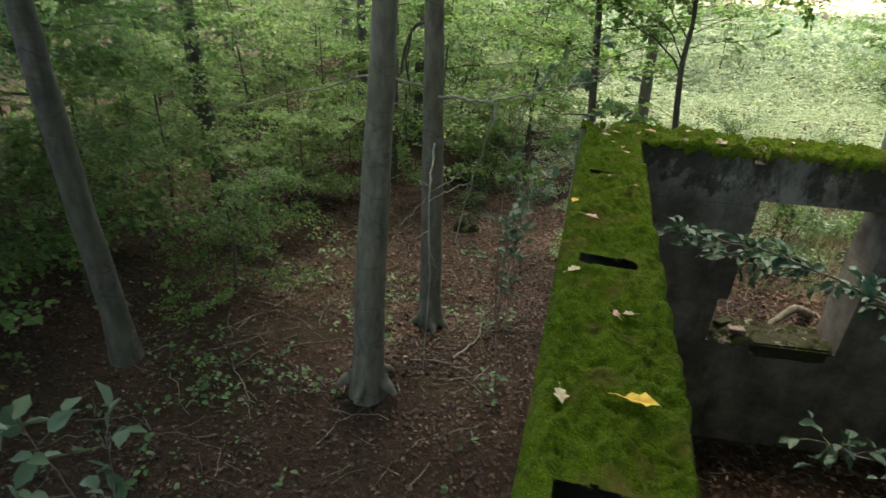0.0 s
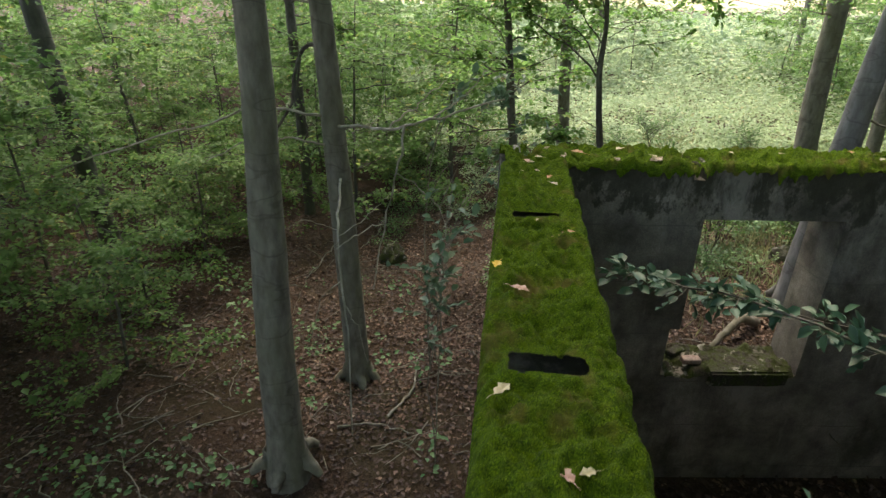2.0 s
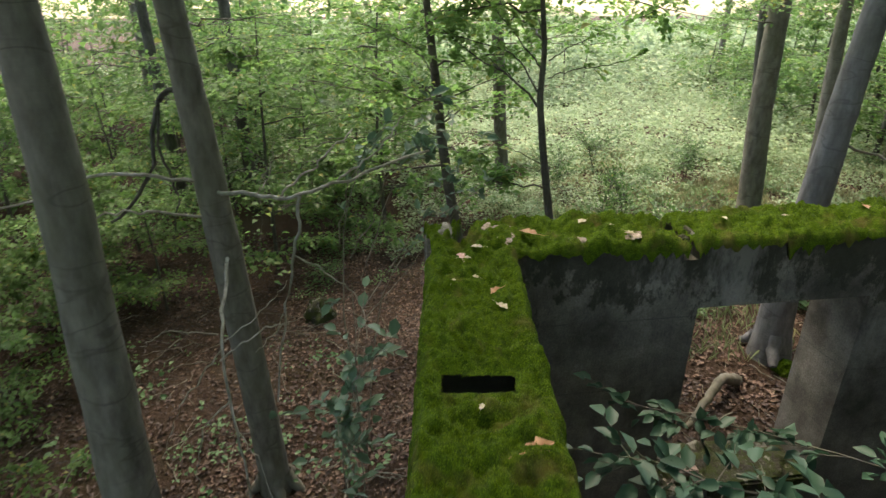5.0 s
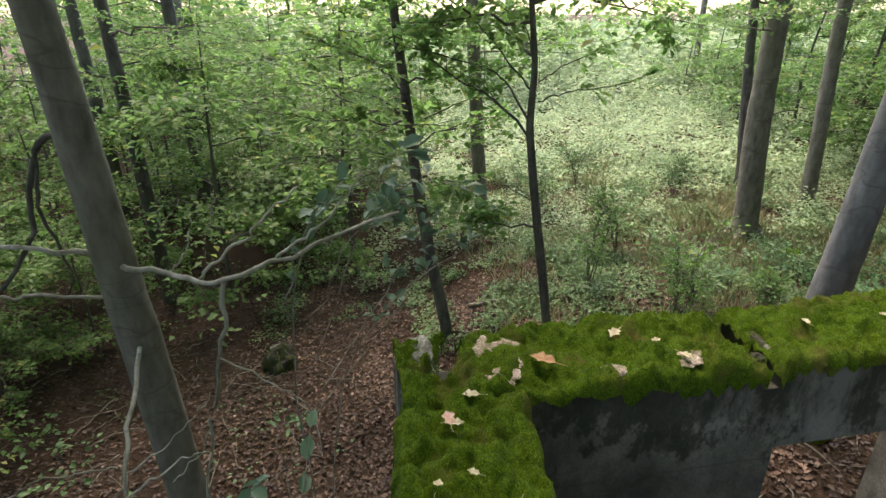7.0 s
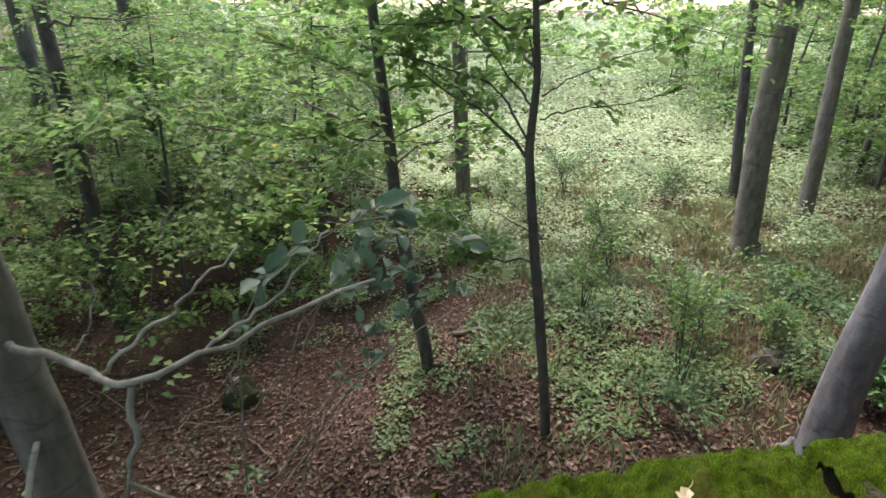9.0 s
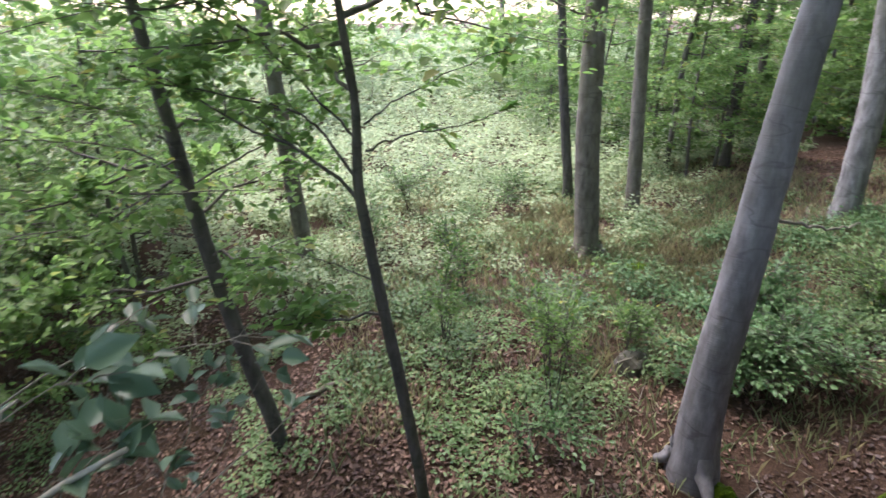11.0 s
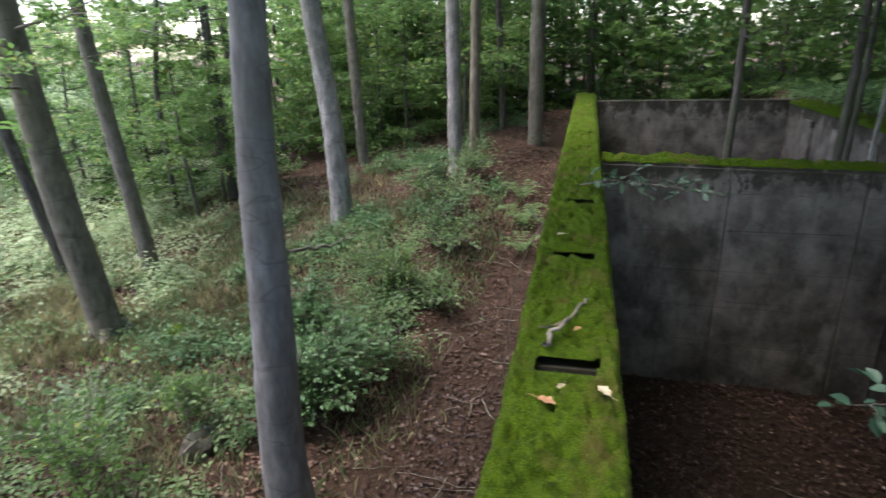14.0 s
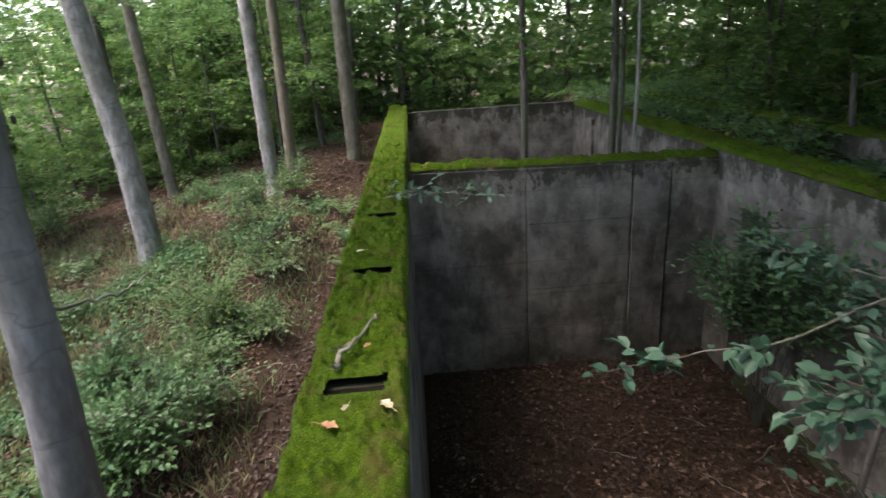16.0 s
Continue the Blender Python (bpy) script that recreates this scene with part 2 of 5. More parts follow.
def lumps(x, y):
    return 0.10 * np.sin(0.9 * x + 1.3 * np.sin(0.7 * y)) * np.sin(0.8 * y + 0.9 * np.sin(0.6 * x)) + 0.05 * np.sin(2.3 * x + 1.0) * np.sin(2.1 * y)


def ground_z(x, y):
    """The height of the forest floor outside the ruin."""
    x, y = np.asarray(x, float), np.asarray(y, float)
    z = -3.35 + 0 * x
    z = z + -1.05 * (1 - 0.6 * step(9, 20, y)) * step(1.5, -2.0, x)
    z = z + 2.05 * step(7, 18, x) * step(18, 4, y) * (1 - 0.9 * step(-1, -4, y - SKEW * x))
    z = z + 0.6 * step(-5, -16, x)
    z = z + 2.7 * step(-5.6, -7.2, y - SKEW * x) * step(-1.0, 4.0, x)
    return z + lumps(x, y) * step(0.6, 2.0, np.hypot(x, y))


def inside_building(x, y):
    return (x > -0.28) & (x < 19.8) & (y < 0.28 + SKEW * x) & (y > -5.75 + SKEW * x)


xs = np.unique(np.concatenate([-np.geomspace(400, 14, 18), np.arange(-14, 26, 0.3), [-0.29, -0.27, 19.79, 19.81], np.geomspace(26, 400, 18)]))
ys = np.unique(np.concatenate([-np.geomspace(400, 12, 18), np.arange(-12, 20, 0.3), np.geomspace(20, 400, 20)]))
gx, gy = np.meshgrid(xs, ys, indexing="ij")
gy = gy + SKEW * np.clip(gx, 0, 25) * np.clip(1 - (np.abs(gy) - 7) / 16, 0, 1)
gz = np.where(inside_building(gx, gy), -4.6, ground_z(gx, gy))
m_, n_ = len(xs), len(ys)
ii = (np.arange(m_ - 1)[:, None] * n_ + np.arange(n_ - 1)[None]).ravel()
ground = new("ground", mesh_of("ground", np.stack([gx, gy, gz], -1).reshape(-1, 3), np.stack([ii, ii + n_, ii + n_ + 1, ii + 1], -1), SOIL))
tagged(ground, "brown forest floor of soil and dead leaves", "ground", kind="structure")


# ---- walls ----
def wall(name, origin, along, length, z0, z1, thick, openings=(), mat=None, label=""):
    """A wall of one mesh: from origin along a unit direction, its thickness to the left of it; openings are (from, to, low, high)."""
    us = sorted({0.0, length, *[v for o in openings for v in o[:2]]})
    zs = sorted({z0, z1, *[v for o in openings for v in o[2:]]})
    left = Vector((-along[1], along[0], 0))
    o3, a3 = Vector((*origin, 0)), Vector((*along, 0))
    solid = lambda i, k: 0 <= i < len(us) - 1 and 0 <= k < len(zs) - 1 and not any(o[0] <= (us[i] + us[i + 1]) / 2 <= o[1] and o[2] <= (zs[k] + zs[k + 1]) / 2 <= o[3] for o in openings)
    bm = bmesh.new()
    at = {}

    def v(i, k, s):
        if (i, k, s) not in at:
            at[i, k, s] = bm.verts.new(o3 + a3 * us[i] + left * (thick * s) + Vector((0, 0, zs[k])))
        return at[i, k, s]
    for i in range(len(us) - 1):
        for k in range(len(zs) - 1):
            if not solid(i, k):
                continue
            bm.faces.new([v(i, k, 0), v(i + 1, k, 0), v(i + 1, k + 1, 0), v(i, k + 1, 0)])
            bm.faces.new([v(i, k, 1), v(i, k + 1, 1), v(i + 1, k + 1, 1), v(i + 1, k, 1)])
            for di, dk, a, b in ((-1, 0, (0, 0), (0, 1)), (1, 0, (1, 1), (1, 0)), (0, -1, (1, 0), (0, 0)), (0, 1, (0, 1), (1, 1))):
                if not solid(i + di, k + dk):
                    bm.faces.new([v(i + a[0], k + a[1], 0), v(i + b[0], k + b[1], 0), v(i + b[0], k + b[1], 1), v(i + a[0], k + a[1], 1)])
    bmesh.ops.recalc_face_normals(bm, faces=bm.faces)
    ob = part(name, bm, mat or CONCRETE)
    return tagged(ob, label, "wall", kind="structure")


N2 = Vector((1, SKEW)).normalized()
CROSS = Vector((-SKEW, 1)).normalized()
ROOM = -4.1
RISE = 0.002                           # the north wall's top climbs this much a metre


def tilt_top(ob, axis, slope):
    """Tilts a wall's upper edge along one axis."""
    for v in ob.data.vertices:
        if v.co.z > -0.4:
            v.co.z += slope * v.co[axis]
    return ob


WEST_SLOTS = [13 + k for k in (-1.53, -3.36, -5.19, -7.0, -8.8)]      # sockets in the wall tops, by their middles
NORTH_SLOTS = [(0.55 + k) * 1.009 for k in (3.43, 5.11, 6.8, 8.5, 10.2)]
wall_west = wall("wall_west", (0, -13), (0, 1), 13.0, ROOM - .5, -0.15, 0.55, [(u - .065, u + .065, -0.55, -0.15) for u in WEST_SLOTS], label="long weathered grey concrete wall with a mossy top")
wall_north = tilt_top(wall("wall_north", (-0.55, -0.55 * SKEW), N2, 20.3, ROOM - .5, -0.09, 0.55, [(2.06, 3.53, -2.52, -0.60), (1.95, 2.06, -2.52, -1.9), (0.17, 0.39, -0.25, -0.09), (1.87, 1.99, -0.19, -0.09)] + [(u - .075, u + .075, -0.44, -0.09) for u in NORTH_SLOTS], label="grey concrete wall with one empty window opening"), 0, RISE)


def cheek(parent, origin, along, u, half, w0, w1, low, high):
    """Fills one side of a wall-top socket."""
    left = Vector((-along[1], along[0]))
    bm = bmesh.new()
    bmesh.ops.create_cube(bm, size=1)
    for v in bm.verts:
        p = Vector(origin) + Vector(along) * (u + half * (1 if v.co.x > 0 else -1)) + left * (w1 if v.co.y > 0 else w0)
        v.co = (p.x, p.y, high if v.co.z > 0 else low)
    part("cheek", bm, CONCRETE, parent)


for u in WEST_SLOTS:
    for w0, w1 in ((0.0, 0.135), (0.467, 0.55)):
        cheek(wall_west, (0, -13), (0, 1), u, 0.065, w0, w1, -0.55, -0.15)
for u in NORTH_SLOTS:
    for w0, w1 in ((0.0, 0.10), (0.43, 0.55)):
        cheek(wall_north, (-0.55, -0.55 * SKEW), N2, u, 0.075, w0, w1, -0.44, -0.09 + RISE * (u - .55))
cheek(wall_north, (-0.55, -0.55 * SKEW), N2, 0.28, 0.11, 0.0, 0.16, -0.25, -0.095)
wall_cross = tilt_top(wall("wall_cross", (11.31 - SKEW * 0.4, -4.8), tuple(CROSS), 6.25, ROOM - .5, -0.22, 0.40, label="grey concrete cross wall stained dark"), 1, 0.025)
wall_south = wall("wall_south", (0, -5.97), N2, 19.8, ROOM - .5, -0.22, 0.57, [(9.35, 10.0, ROOM, -1.0)], label="dark concrete wall under thick moss with a narrow doorway")
wall_outer = wall("wall_outer", (6, -7.9), N2, 16.0, -2.0, -0.22, 0.5, label="low dark concrete wall beyond the ruin's south side")
wall_east = wall("wall_east", (20.0, -3.5), tuple(CROSS), 6.2, ROOM - .5, -0.12, 0.4, label="far grey concrete end wall")
bm = bmesh.new()
bmesh.ops.create_grid(bm, x_segments=60, y_segments=30, size=1)
for vert in bm.verts:
    u, w = (vert.co.x + 1) / 2 * 19.8, (vert.co.y + 1) / 2 * 5.7 - 5.55
    vert.co = (u, w + SKEW * u, ROOM + 0.04 * math.sin(1.7 * u + w) * math.sin(1.9 * w) + 0.10 * max(0, 1 - abs(w + 5.5)))
tagged(part("floor", bm, SOIL), "room floor buried under brown dead leaves", "floor", kind="structure")

rng = np.random.default_rng(7)


# ---- moss on the wall tops ----
def fbm(x, y, s, octaves=4):
    out = np.zeros(x.shape)
    flat = out.ravel()
    fx, fy = (x * s).ravel(), (y * s).ravel()
    for k in range(len(flat)):
        flat[k] = noise.fractal(Vector((fx[k], fy[k], 3.7)), 0.9, 2.1, octaves)
    return out


def cushions(x, y, s):
    """Rounded cushions with creases between them."""
    out = np.zeros(x.shape)
    flat = out.ravel()
    fx, fy = (x * s).ravel(), (y * s).ravel()
    for k in range(len(flat)):
        d = noise.voronoi(Vector((fx[k], fy[k], 0.4)))[0]
        flat[k] = 1 - d[0] * d[0]
    return out


def moss_top(name, origin, along, length, width, z, slots, cell, label, lip=0.03, slope=0.0, dip=None, mat=None, blades=0):
    """A moss carpet on a wall's top, drooping over both edges, sunken at the slots: (middle along, middle across, half length, half width, degrees)."""
    us = np.arange(0, length + cell, cell)
    ws = np.linspace(-lip, width + lip, int((width + 2 * lip) / cell) + 1)
    for cu, cw, hl, hw, turn in slots:
        if not turn:
            us = np.concatenate([us, [cu - hl - .003, cu - hl + .003, cu + hl - .003, cu + hl + .003]])
            ws = np.concatenate([ws, [cw - hw - .003, cw - hw + .003, cw + hw - .003, cw + hw + .003]])
    us, ws = np.unique(us.round(4)), np.unique(ws.round(4))
    u, w = np.meshgrid(us, ws, indexing="ij")
    h = fbm(u + origin[0], w + origin[1] * 3, 2.0) * 0.035 + fbm(u + 5, w + 9, 5, 3) * 0.06 + fbm(u, w + 9, 22, 3) * 0.026
    h = h + cushions(u * 1.25 + fbm(u, w, 5, 2) * 0.06, w + fbm(u, w + 3, 6, 2) * 0.04, 8) * 0.07 + cushions(u * 1.2, w + fbm(u, w, 8, 2) * 0.04, 22) * 0.045 - 0.085
    rag = fbm(u * 1.0, w * 0 + 4, 9, 4) * (0.03 if cell < 0.025 else 0.008)
    edge = np.minimum(w + lip + rag, width + lip - w - rag)
    h = h * np.clip(edge / 0.06, 0.25, 1) - (0.11 if cell < 0.025 else 0.06) * np.clip(1 - edge / 0.045, 0, 2.2) ** 1.6
    if dip:
        h = h - dip[2] * step(dip[0], dip[1], u)
    wob = fbm(u, w, 11, 2) * 0.014
    inside = np.zeros(u.shape, bool)
    for cu, cw, hl, hw, turn in slots:
        a = radians(turn)
        p = (u - cu) * math.cos(a) + (w - cw) * math.sin(a)
        q = -(u - cu) * math.sin(a) + (w - cw) * math.cos(a)
        hole = np.minimum(hl - np.abs(p), hw - np.abs(q)) + (wob if turn else wob * 0.5)
        if turn:
            h = np.where(hole > 0, -0.04 - np.minimum(hole * 9, 0.2), h)
            inside |= hole > 0.018
        else:
            inside |= hole > 0
            flat = np.clip(1 + hole / 0.07, 0, 1)
            h = h * (1 - flat) - 0.025 * flat
    x = origin[0] + along[0] * u - along[1] * w
    y = origin[1] + along[1] * u + along[0] * w
    zz = z + h + slope * u
    m, n = u.shape
    i = (np.arange(m - 1)[:, None] * n + np.arange(n - 1)[None]).ravel()
    faces = np.stack([i, i + n, i + n + 1, i + 1], -1)
    faces = faces[~inside.ravel()[faces].any(1)]
    me = mesh_of(name, np.stack([x, y, zz], -1).reshape(-1, 3), faces, mat or MOSS)
    me.polygons.foreach_set("use_smooth", [True] * len(me.polygons))
    ob = tagged(new(name, me), label, "moss", kind="stuff")
    if blades:
        ku, kw = rng.integers(1, m - 1, blades), rng.integers(1, n - 1, blades)
        p = np.stack([x[ku, kw], y[ku, kw], zz[ku, kw] - 0.004], -1) + rng.uniform(-cell, cell, (blades, 3)) * [0.5, 0.5, 0]
        keep = (h[ku, kw] > -0.09) & ~inside[ku, kw]
        p = p[keep]
        k = len(p)
        up = unit(np.array([0, 0, 1.0]) + rng.normal(0, 0.55, (k, 3)))
        side = unit(np.cross(up, rng.normal(0, 1, (k, 3)))) * rng.uniform(0.0014, 0.003, (k, 1))
        tall_ = up * rng.uniform(0.004, 0.012, (k, 1))
        v = np.stack([p - side, p + side, p + tall_], 1).reshape(-1, 3)
        ob2 = new("moss_shoots", mesh_of("moss_shoots", v, np.arange(3 * k).reshape(-1, 3), SHOOTS))
        tagged(ob2, "fine green moss shoots on the wall top", "moss", kind="stuff")
    return ob


def shoots_build(n, l, co):
    big = noise_tex(n, l, co, 3.2, 4, 0.6)
    c = ramp(n, l, island(n), (0.0, (0.022, 0.052, 0.003)), (0.6, (0.075, 0.14, 0.006)), (1.0, (0.2, 0.28, 0.02)))
    return mixed(n, l, ramp(n, l, big, (0.56, (0, 0, 0)), (0.7, (0.6, 0.6, 0.6))), c, (0.15, 0.125, 0.05)), None, 0, 0


SHOOTS = material("moss_shoot", shoots_build, 0.8, 0.3)
west_slots = [(u, 0.301, 0.065, 0.166, 0) for u in WEST_SLOTS]
moss_top("moss_west", (0, -13), (0, 1), 12.97, 0.55, 0.0, west_slots, 0.015, "bright green cushion moss on the wall top", dip=(9.8, 9.3, 0.03), blades=90000, lip=0.045)
north_slots = [(u, 0.265, 0.075, 0.165, 0) for u in NORTH_SLOTS] + [(1.93, 0.26, 0.05, 0.36, 3), (0.275, 0.39, 0.07, 0.21, -28)]
moss_top("moss_north", (-0.55, -0.55 * SKEW), N2, 12.0, 0.55, 0.0, north_slots, 0.016, "bright green cushion moss along the wall top", slope=RISE, blades=80000)
moss_top("moss_north", (-0.55 + 12.0 * N2[0], (-0.55 + 12.0 * N2[0]) * SKEW), N2, 8.3, 0.55, 12 * RISE, [], 0.05, "yellow-green moss on the far wall top", slope=RISE)
moss_top("moss_cross", (11.31 - SKEW * 0.4, -4.8), CROSS, 6.2, 0.40, -0.29, [], 0.03, "thin green moss on the cross wall", slope=0.025, lip=0.015)
moss_top("moss_south", (0, -6.02), N2, 19.8, 0.62, -0.14, [], 0.04, "thick dark green moss on the wall top", lip=0.03)
moss_top("moss_outer", (6, -7.95), N2, 16.0, 0.6, -0.15, [], 0.05, "dark moss on the outer wall")

# concrete panels of the cross wall, each a little proud, with open joints
cols = [(1.38, -0.62), (-0.64, -2.46), (-2.48, -3.1), (-3.14, -3.95)]
joints = [(-4.2, -1.97, -0.42), (-4.2, -3.3, -2.5, -1.27, -0.42), (-4.2, -0.42), (-4.2, -2.4, -0.42)]
for ci, ri, za, zb, (ya, yb) in [(c, k, a + .003, b - .003, cols[c]) for c in range(4) for k, (a, b) in enumerate(zip(joints[c], joints[c][1:]))]:
        ri = 3 if zb > -0.5 else ri
        proud = 0.11 if ci == 2 else 0.04 + 0.007 * ((ci * 5 + ri * 3) % 3)
        bm = bmesh.new()
        bmesh.ops.create_cube(bm, size=1)
        for v in bm.verts:
            yy = ya if v.co.y > 0 else yb
            v.co = (10.87 - SKEW * (yy + 5.2) - (proud if v.co.x < 0 else -0.01), yy, (0.025 * yy - 0.27 if ri == 3 else zb) if v.co.z > 0 else za)
        bmesh.ops.bevel(bm, geom=bm.edges[:], offset=0.008, segments=1, affect="EDGES")
        part("panel", bm, CONCRETE, wall_cross)
for k in range(4):
    bm = bmesh.new()
    bmesh.ops.create_cube(bm, size=1)
    x0 = 12.4 + 1.75 * k
    for v in bm.verts:
        xx = x0 + v.co.x * 0.5
        v.co = (xx, -5.38 + SKEW * xx + v.co.y * 0.12, (-0.45 if v.co.z > 0 else ROOM))
    bmesh.ops.bevel(bm, geom=bm.edges[:], offset=0.01, segments=1, affect="EDGES")
    part("pilaster", bm, CONCRETE, wall_south)


# ---- trees ----
def tree_trunk(name, points, radii, mat, parent, sides=16, rough=0.014, seed=0):
    r = np.random.default_rng(seed)
    p = np.array(points, float)
    t = np.linspace(0, 1, 46)
    k = np.linspace(0, 1, len(p)) if len(p) < 4 else (p[:, 2] - p[0, 2]) / (p[-1, 2] - p[0, 2])
    q = np.stack([np.interp(t, k, p[:, c]) for c in range(3)], 1)
    for _ in range(4):
        q[1:-1] = (q[:-2] + 2 * q[1:-1] + q[2:]) / 4
    q[:, :2] += np.cumsum(r.normal(0, 0.0035, (46, 2)), 0)
    rad = np.interp(t, k, radii) * (1 + r.normal(0, rough, 46))
    v, f = tube_arrays(q, rad, sides)
    me = mesh_of(name, v, f, mat)
    me.polygons.foreach_set("use_smooth", [True] * len(me.polygons))
    ob = new(name, me)
    ob.parent = parent
    return ob, q


def spray(start, end, leaves, size, rng, flat=0.25):
    """A flat fan of leaves along a bough: arrays of base, way, normal, length, width."""
    s, e = np.array(start), np.array(end)
    d = e - s
    reach = max(np.linalg.norm(d), 0.05)
    t = rng.beta(1.6, 1.1, leaves)
    away = np.cross(d / reach, [0, 0, 1.0])
    off = rng.normal(0, 0.2 * reach, leaves) * (1.05 - 0.6 * t)
    base = s + d * t[:, None] + away * off[:, None] + np.array([0, 0, 1.0]) * (rng.normal(0, 0.05, leaves) - 0.10 * np.abs(off) - 0.12 * reach * t * t)[:, None]
    way = unit(d / reach * 0.6 + away * np.sign(off)[:, None] * 0.8 + rng.normal(0, 0.45, (leaves, 3)))
    nor = unit(np.array([0, 0, 1.0]) + rng.normal(0, flat, (leaves, 3)))
    ln = size * rng.uniform(0.7, 1.25, leaves)
    return base, way, nor, ln, ln * rng.uniform(0.6, 0.8, leaves)


def smooth_mesh(me):
    me.polygons.foreach_set("use_smooth", [True] * len(me.polygons))
    return me


def make_tree(name, base, points, radii, boughs, leaf_size, leaves, bark_mat, leaf_mat, label, seed, sides=4, category="tree", roots=0):
    """A tree: trunk, limbs, roots, and a crown of leaves on the limbs. points are relative to the base; boughs are (height share, length, heading, rise)."""
    r = np.random.default_rng(seed)
    root = tagged(empty(name, Matrix.Translation(base)), label, category)
    stem, q = tree_trunk("trunk", points, radii, bark_mat, root, seed=seed)
    crown, twigs = [], []
    small = radii[0] < 0.055
    for share, length, heading, rise in boughs:
        s = q[min(int(share * 45), 45)]
        h = radians(heading)
        e = s + np.array([math.cos(h) * length, math.sin(h) * length, rise])
        w = wander(s, e, 9, 0.03 * length, r)
        rad = np.linspace(min(0.007 + 0.008 * length, radii[0] * 0.35), 0.003, 9)
        ob = new("limb", smooth_mesh(mesh_of("limb", *tube_arrays(w, rad, 6), bark_mat))) if not small else None
        if small:
            twigs.append(tube_arrays(w, rad, 5))
        else:
            ob.parent = root
        for j in range(2, 9):
            off = r.normal(0, 1, 3) * [0.3, 0.3, 0.07] * length
            tw = w[j] + (w[j] - w[j - 2]) * 0.9 + off
            twigs.append(tube_arrays(wander(w[j], tw, 5, 0.012 * length, r), np.linspace(rad[j] * 0.7, 0.002, 5), 4))
            crown.append(spray(w[j] - (tw - w[j]) * 0.2, tw, max(4, int(leaves * length / 7)), leaf_size, r))
    if twigs:
        ob = tagged(new("twigwork", mesh_of("twigwork", *joined(twigs), bark_mat)), kind="stuff")
        ob.parent = root
    for k in range(roots):
        h = 2 * math.pi * (k + r.uniform(-.3, .3)) / roots
        reach = radii[0] * r.uniform(1.25, 1.8)
        e = np.array([math.cos(h) * reach, math.sin(h) * reach, -0.12])
        w = wander((math.cos(h) * radii[0] * .5, math.sin(h) * radii[0] * .5, 0.22), e, 7, 0.015, r)
        w[1:4, 2] -= [0.05, 0.06, 0.03]
        ob = new("root", smooth_mesh(mesh_of("root", *tube_arrays(w, np.linspace(radii[0] * .42, radii[0] * .16, 7), 7), bark_mat)))
        ob.parent = stem
    if crown:
        arr = [np.concatenate(a) for a in zip(*crown)]
        ob = tagged(new("crown", mesh_of("crown", *leaf_arrays(*arr, sides=sides), leaf_mat)), kind="stuff")
        ob.parent = root
    return root


def boughs_at(r, count, low, high, reach, rise=0.3):
    return [(r.uniform(low, high), r.uniform(*reach), 360 * (k * 0.382 + r.uniform(-.08, .08)), r.uniform(-0.2, 1.0) * rise) for k in range(count)]


R = random.Random(4)


def tall(base, path, r, mat, label, seed, boughs=9, low=0.52, extra=(), roots=0, leaf=0.10, sides=4, leaf_mat=None):
    """A tall beech; path gives (x, y, z) of the stem's axis above the base."""
    pts = [(0, 0, -0.3), (path[0][0] * .08, path[0][1] * .08, 0.3), *path]
    n = len(path)
    rr = [r * 1.45, r * 1.1] + [r * (1 - 0.12 * k) if k < n - 1 else r * 0.5 for k in range(n)]
    return make_tree("beech_tree", base, pts, rr, boughs_at(R, boughs, low, 0.98, (1.4, 3.2)) + list(extra), leaf, 130, mat, leaf_mat or GREEN, label, seed, sides, roots=roots)


tall((-3.1, -0.15, -4.15), [(0.0, 0.0, 1.6), (0.06, 0.03, 3.0), (0.12, 0.05, 4.4), (0.14, 0.07, 5.9), (0.3, 0.2, 13)], 0.215, BEECH, "smooth grey beech trunk beside the mossy wall", 1, roots=5)
beech_b = tall((-2.79, 2.19, -4.45), [(-0.1, -0.04, 2.6), (-0.18, -0.08, 4.4), (-0.26, -0.1, 6.1), (-0.7, -0.3, 13)], 0.18, BEECH, "smooth grey beech with pale low branches", 2, roots=5)
dark_beech = tall((0.0, 6.4, -3.9), [(-0.32, 0.02, 1.8), (-0.55, 0.03, 3.2), (-0.64, 0.03, 4.4), (-0.8, 0.03, 5.7), (-1.2, 0, 10.5)], 0.098, DARK, "slim dark-barked young beech", 3, boughs=13, leaf=0.12, leaf_mat=YOUNG, sides=6, extra=[(.36, 1.8, 80, .4), (.45, 1.9, 350, .4), (0.37, 1.6, 28, .5), (0.30, 2.0, 200, .3), (0.33, 1.7, 300, .2), (.42, 2.2, 160, .6), (.4, 2.0, 250, .4)])
tall((1.15, 11.9, -3.55), [(-0.14, 0.02, 2.4), (-0.3, 0.04, 5.0), (-0.6, 0.1, 12)], 0.17, BEECH, "grey beech trunk at the clearing's edge", 4, leaf=0.13, leaf_mat=YOUNG, low=0.4, boughs=12, extra=[(.33, 2.4, 200, .5), (.36, 2.6, 340, .6), (.38, 2.2, 260, .5), (.42, 2.8, 300, .6)])
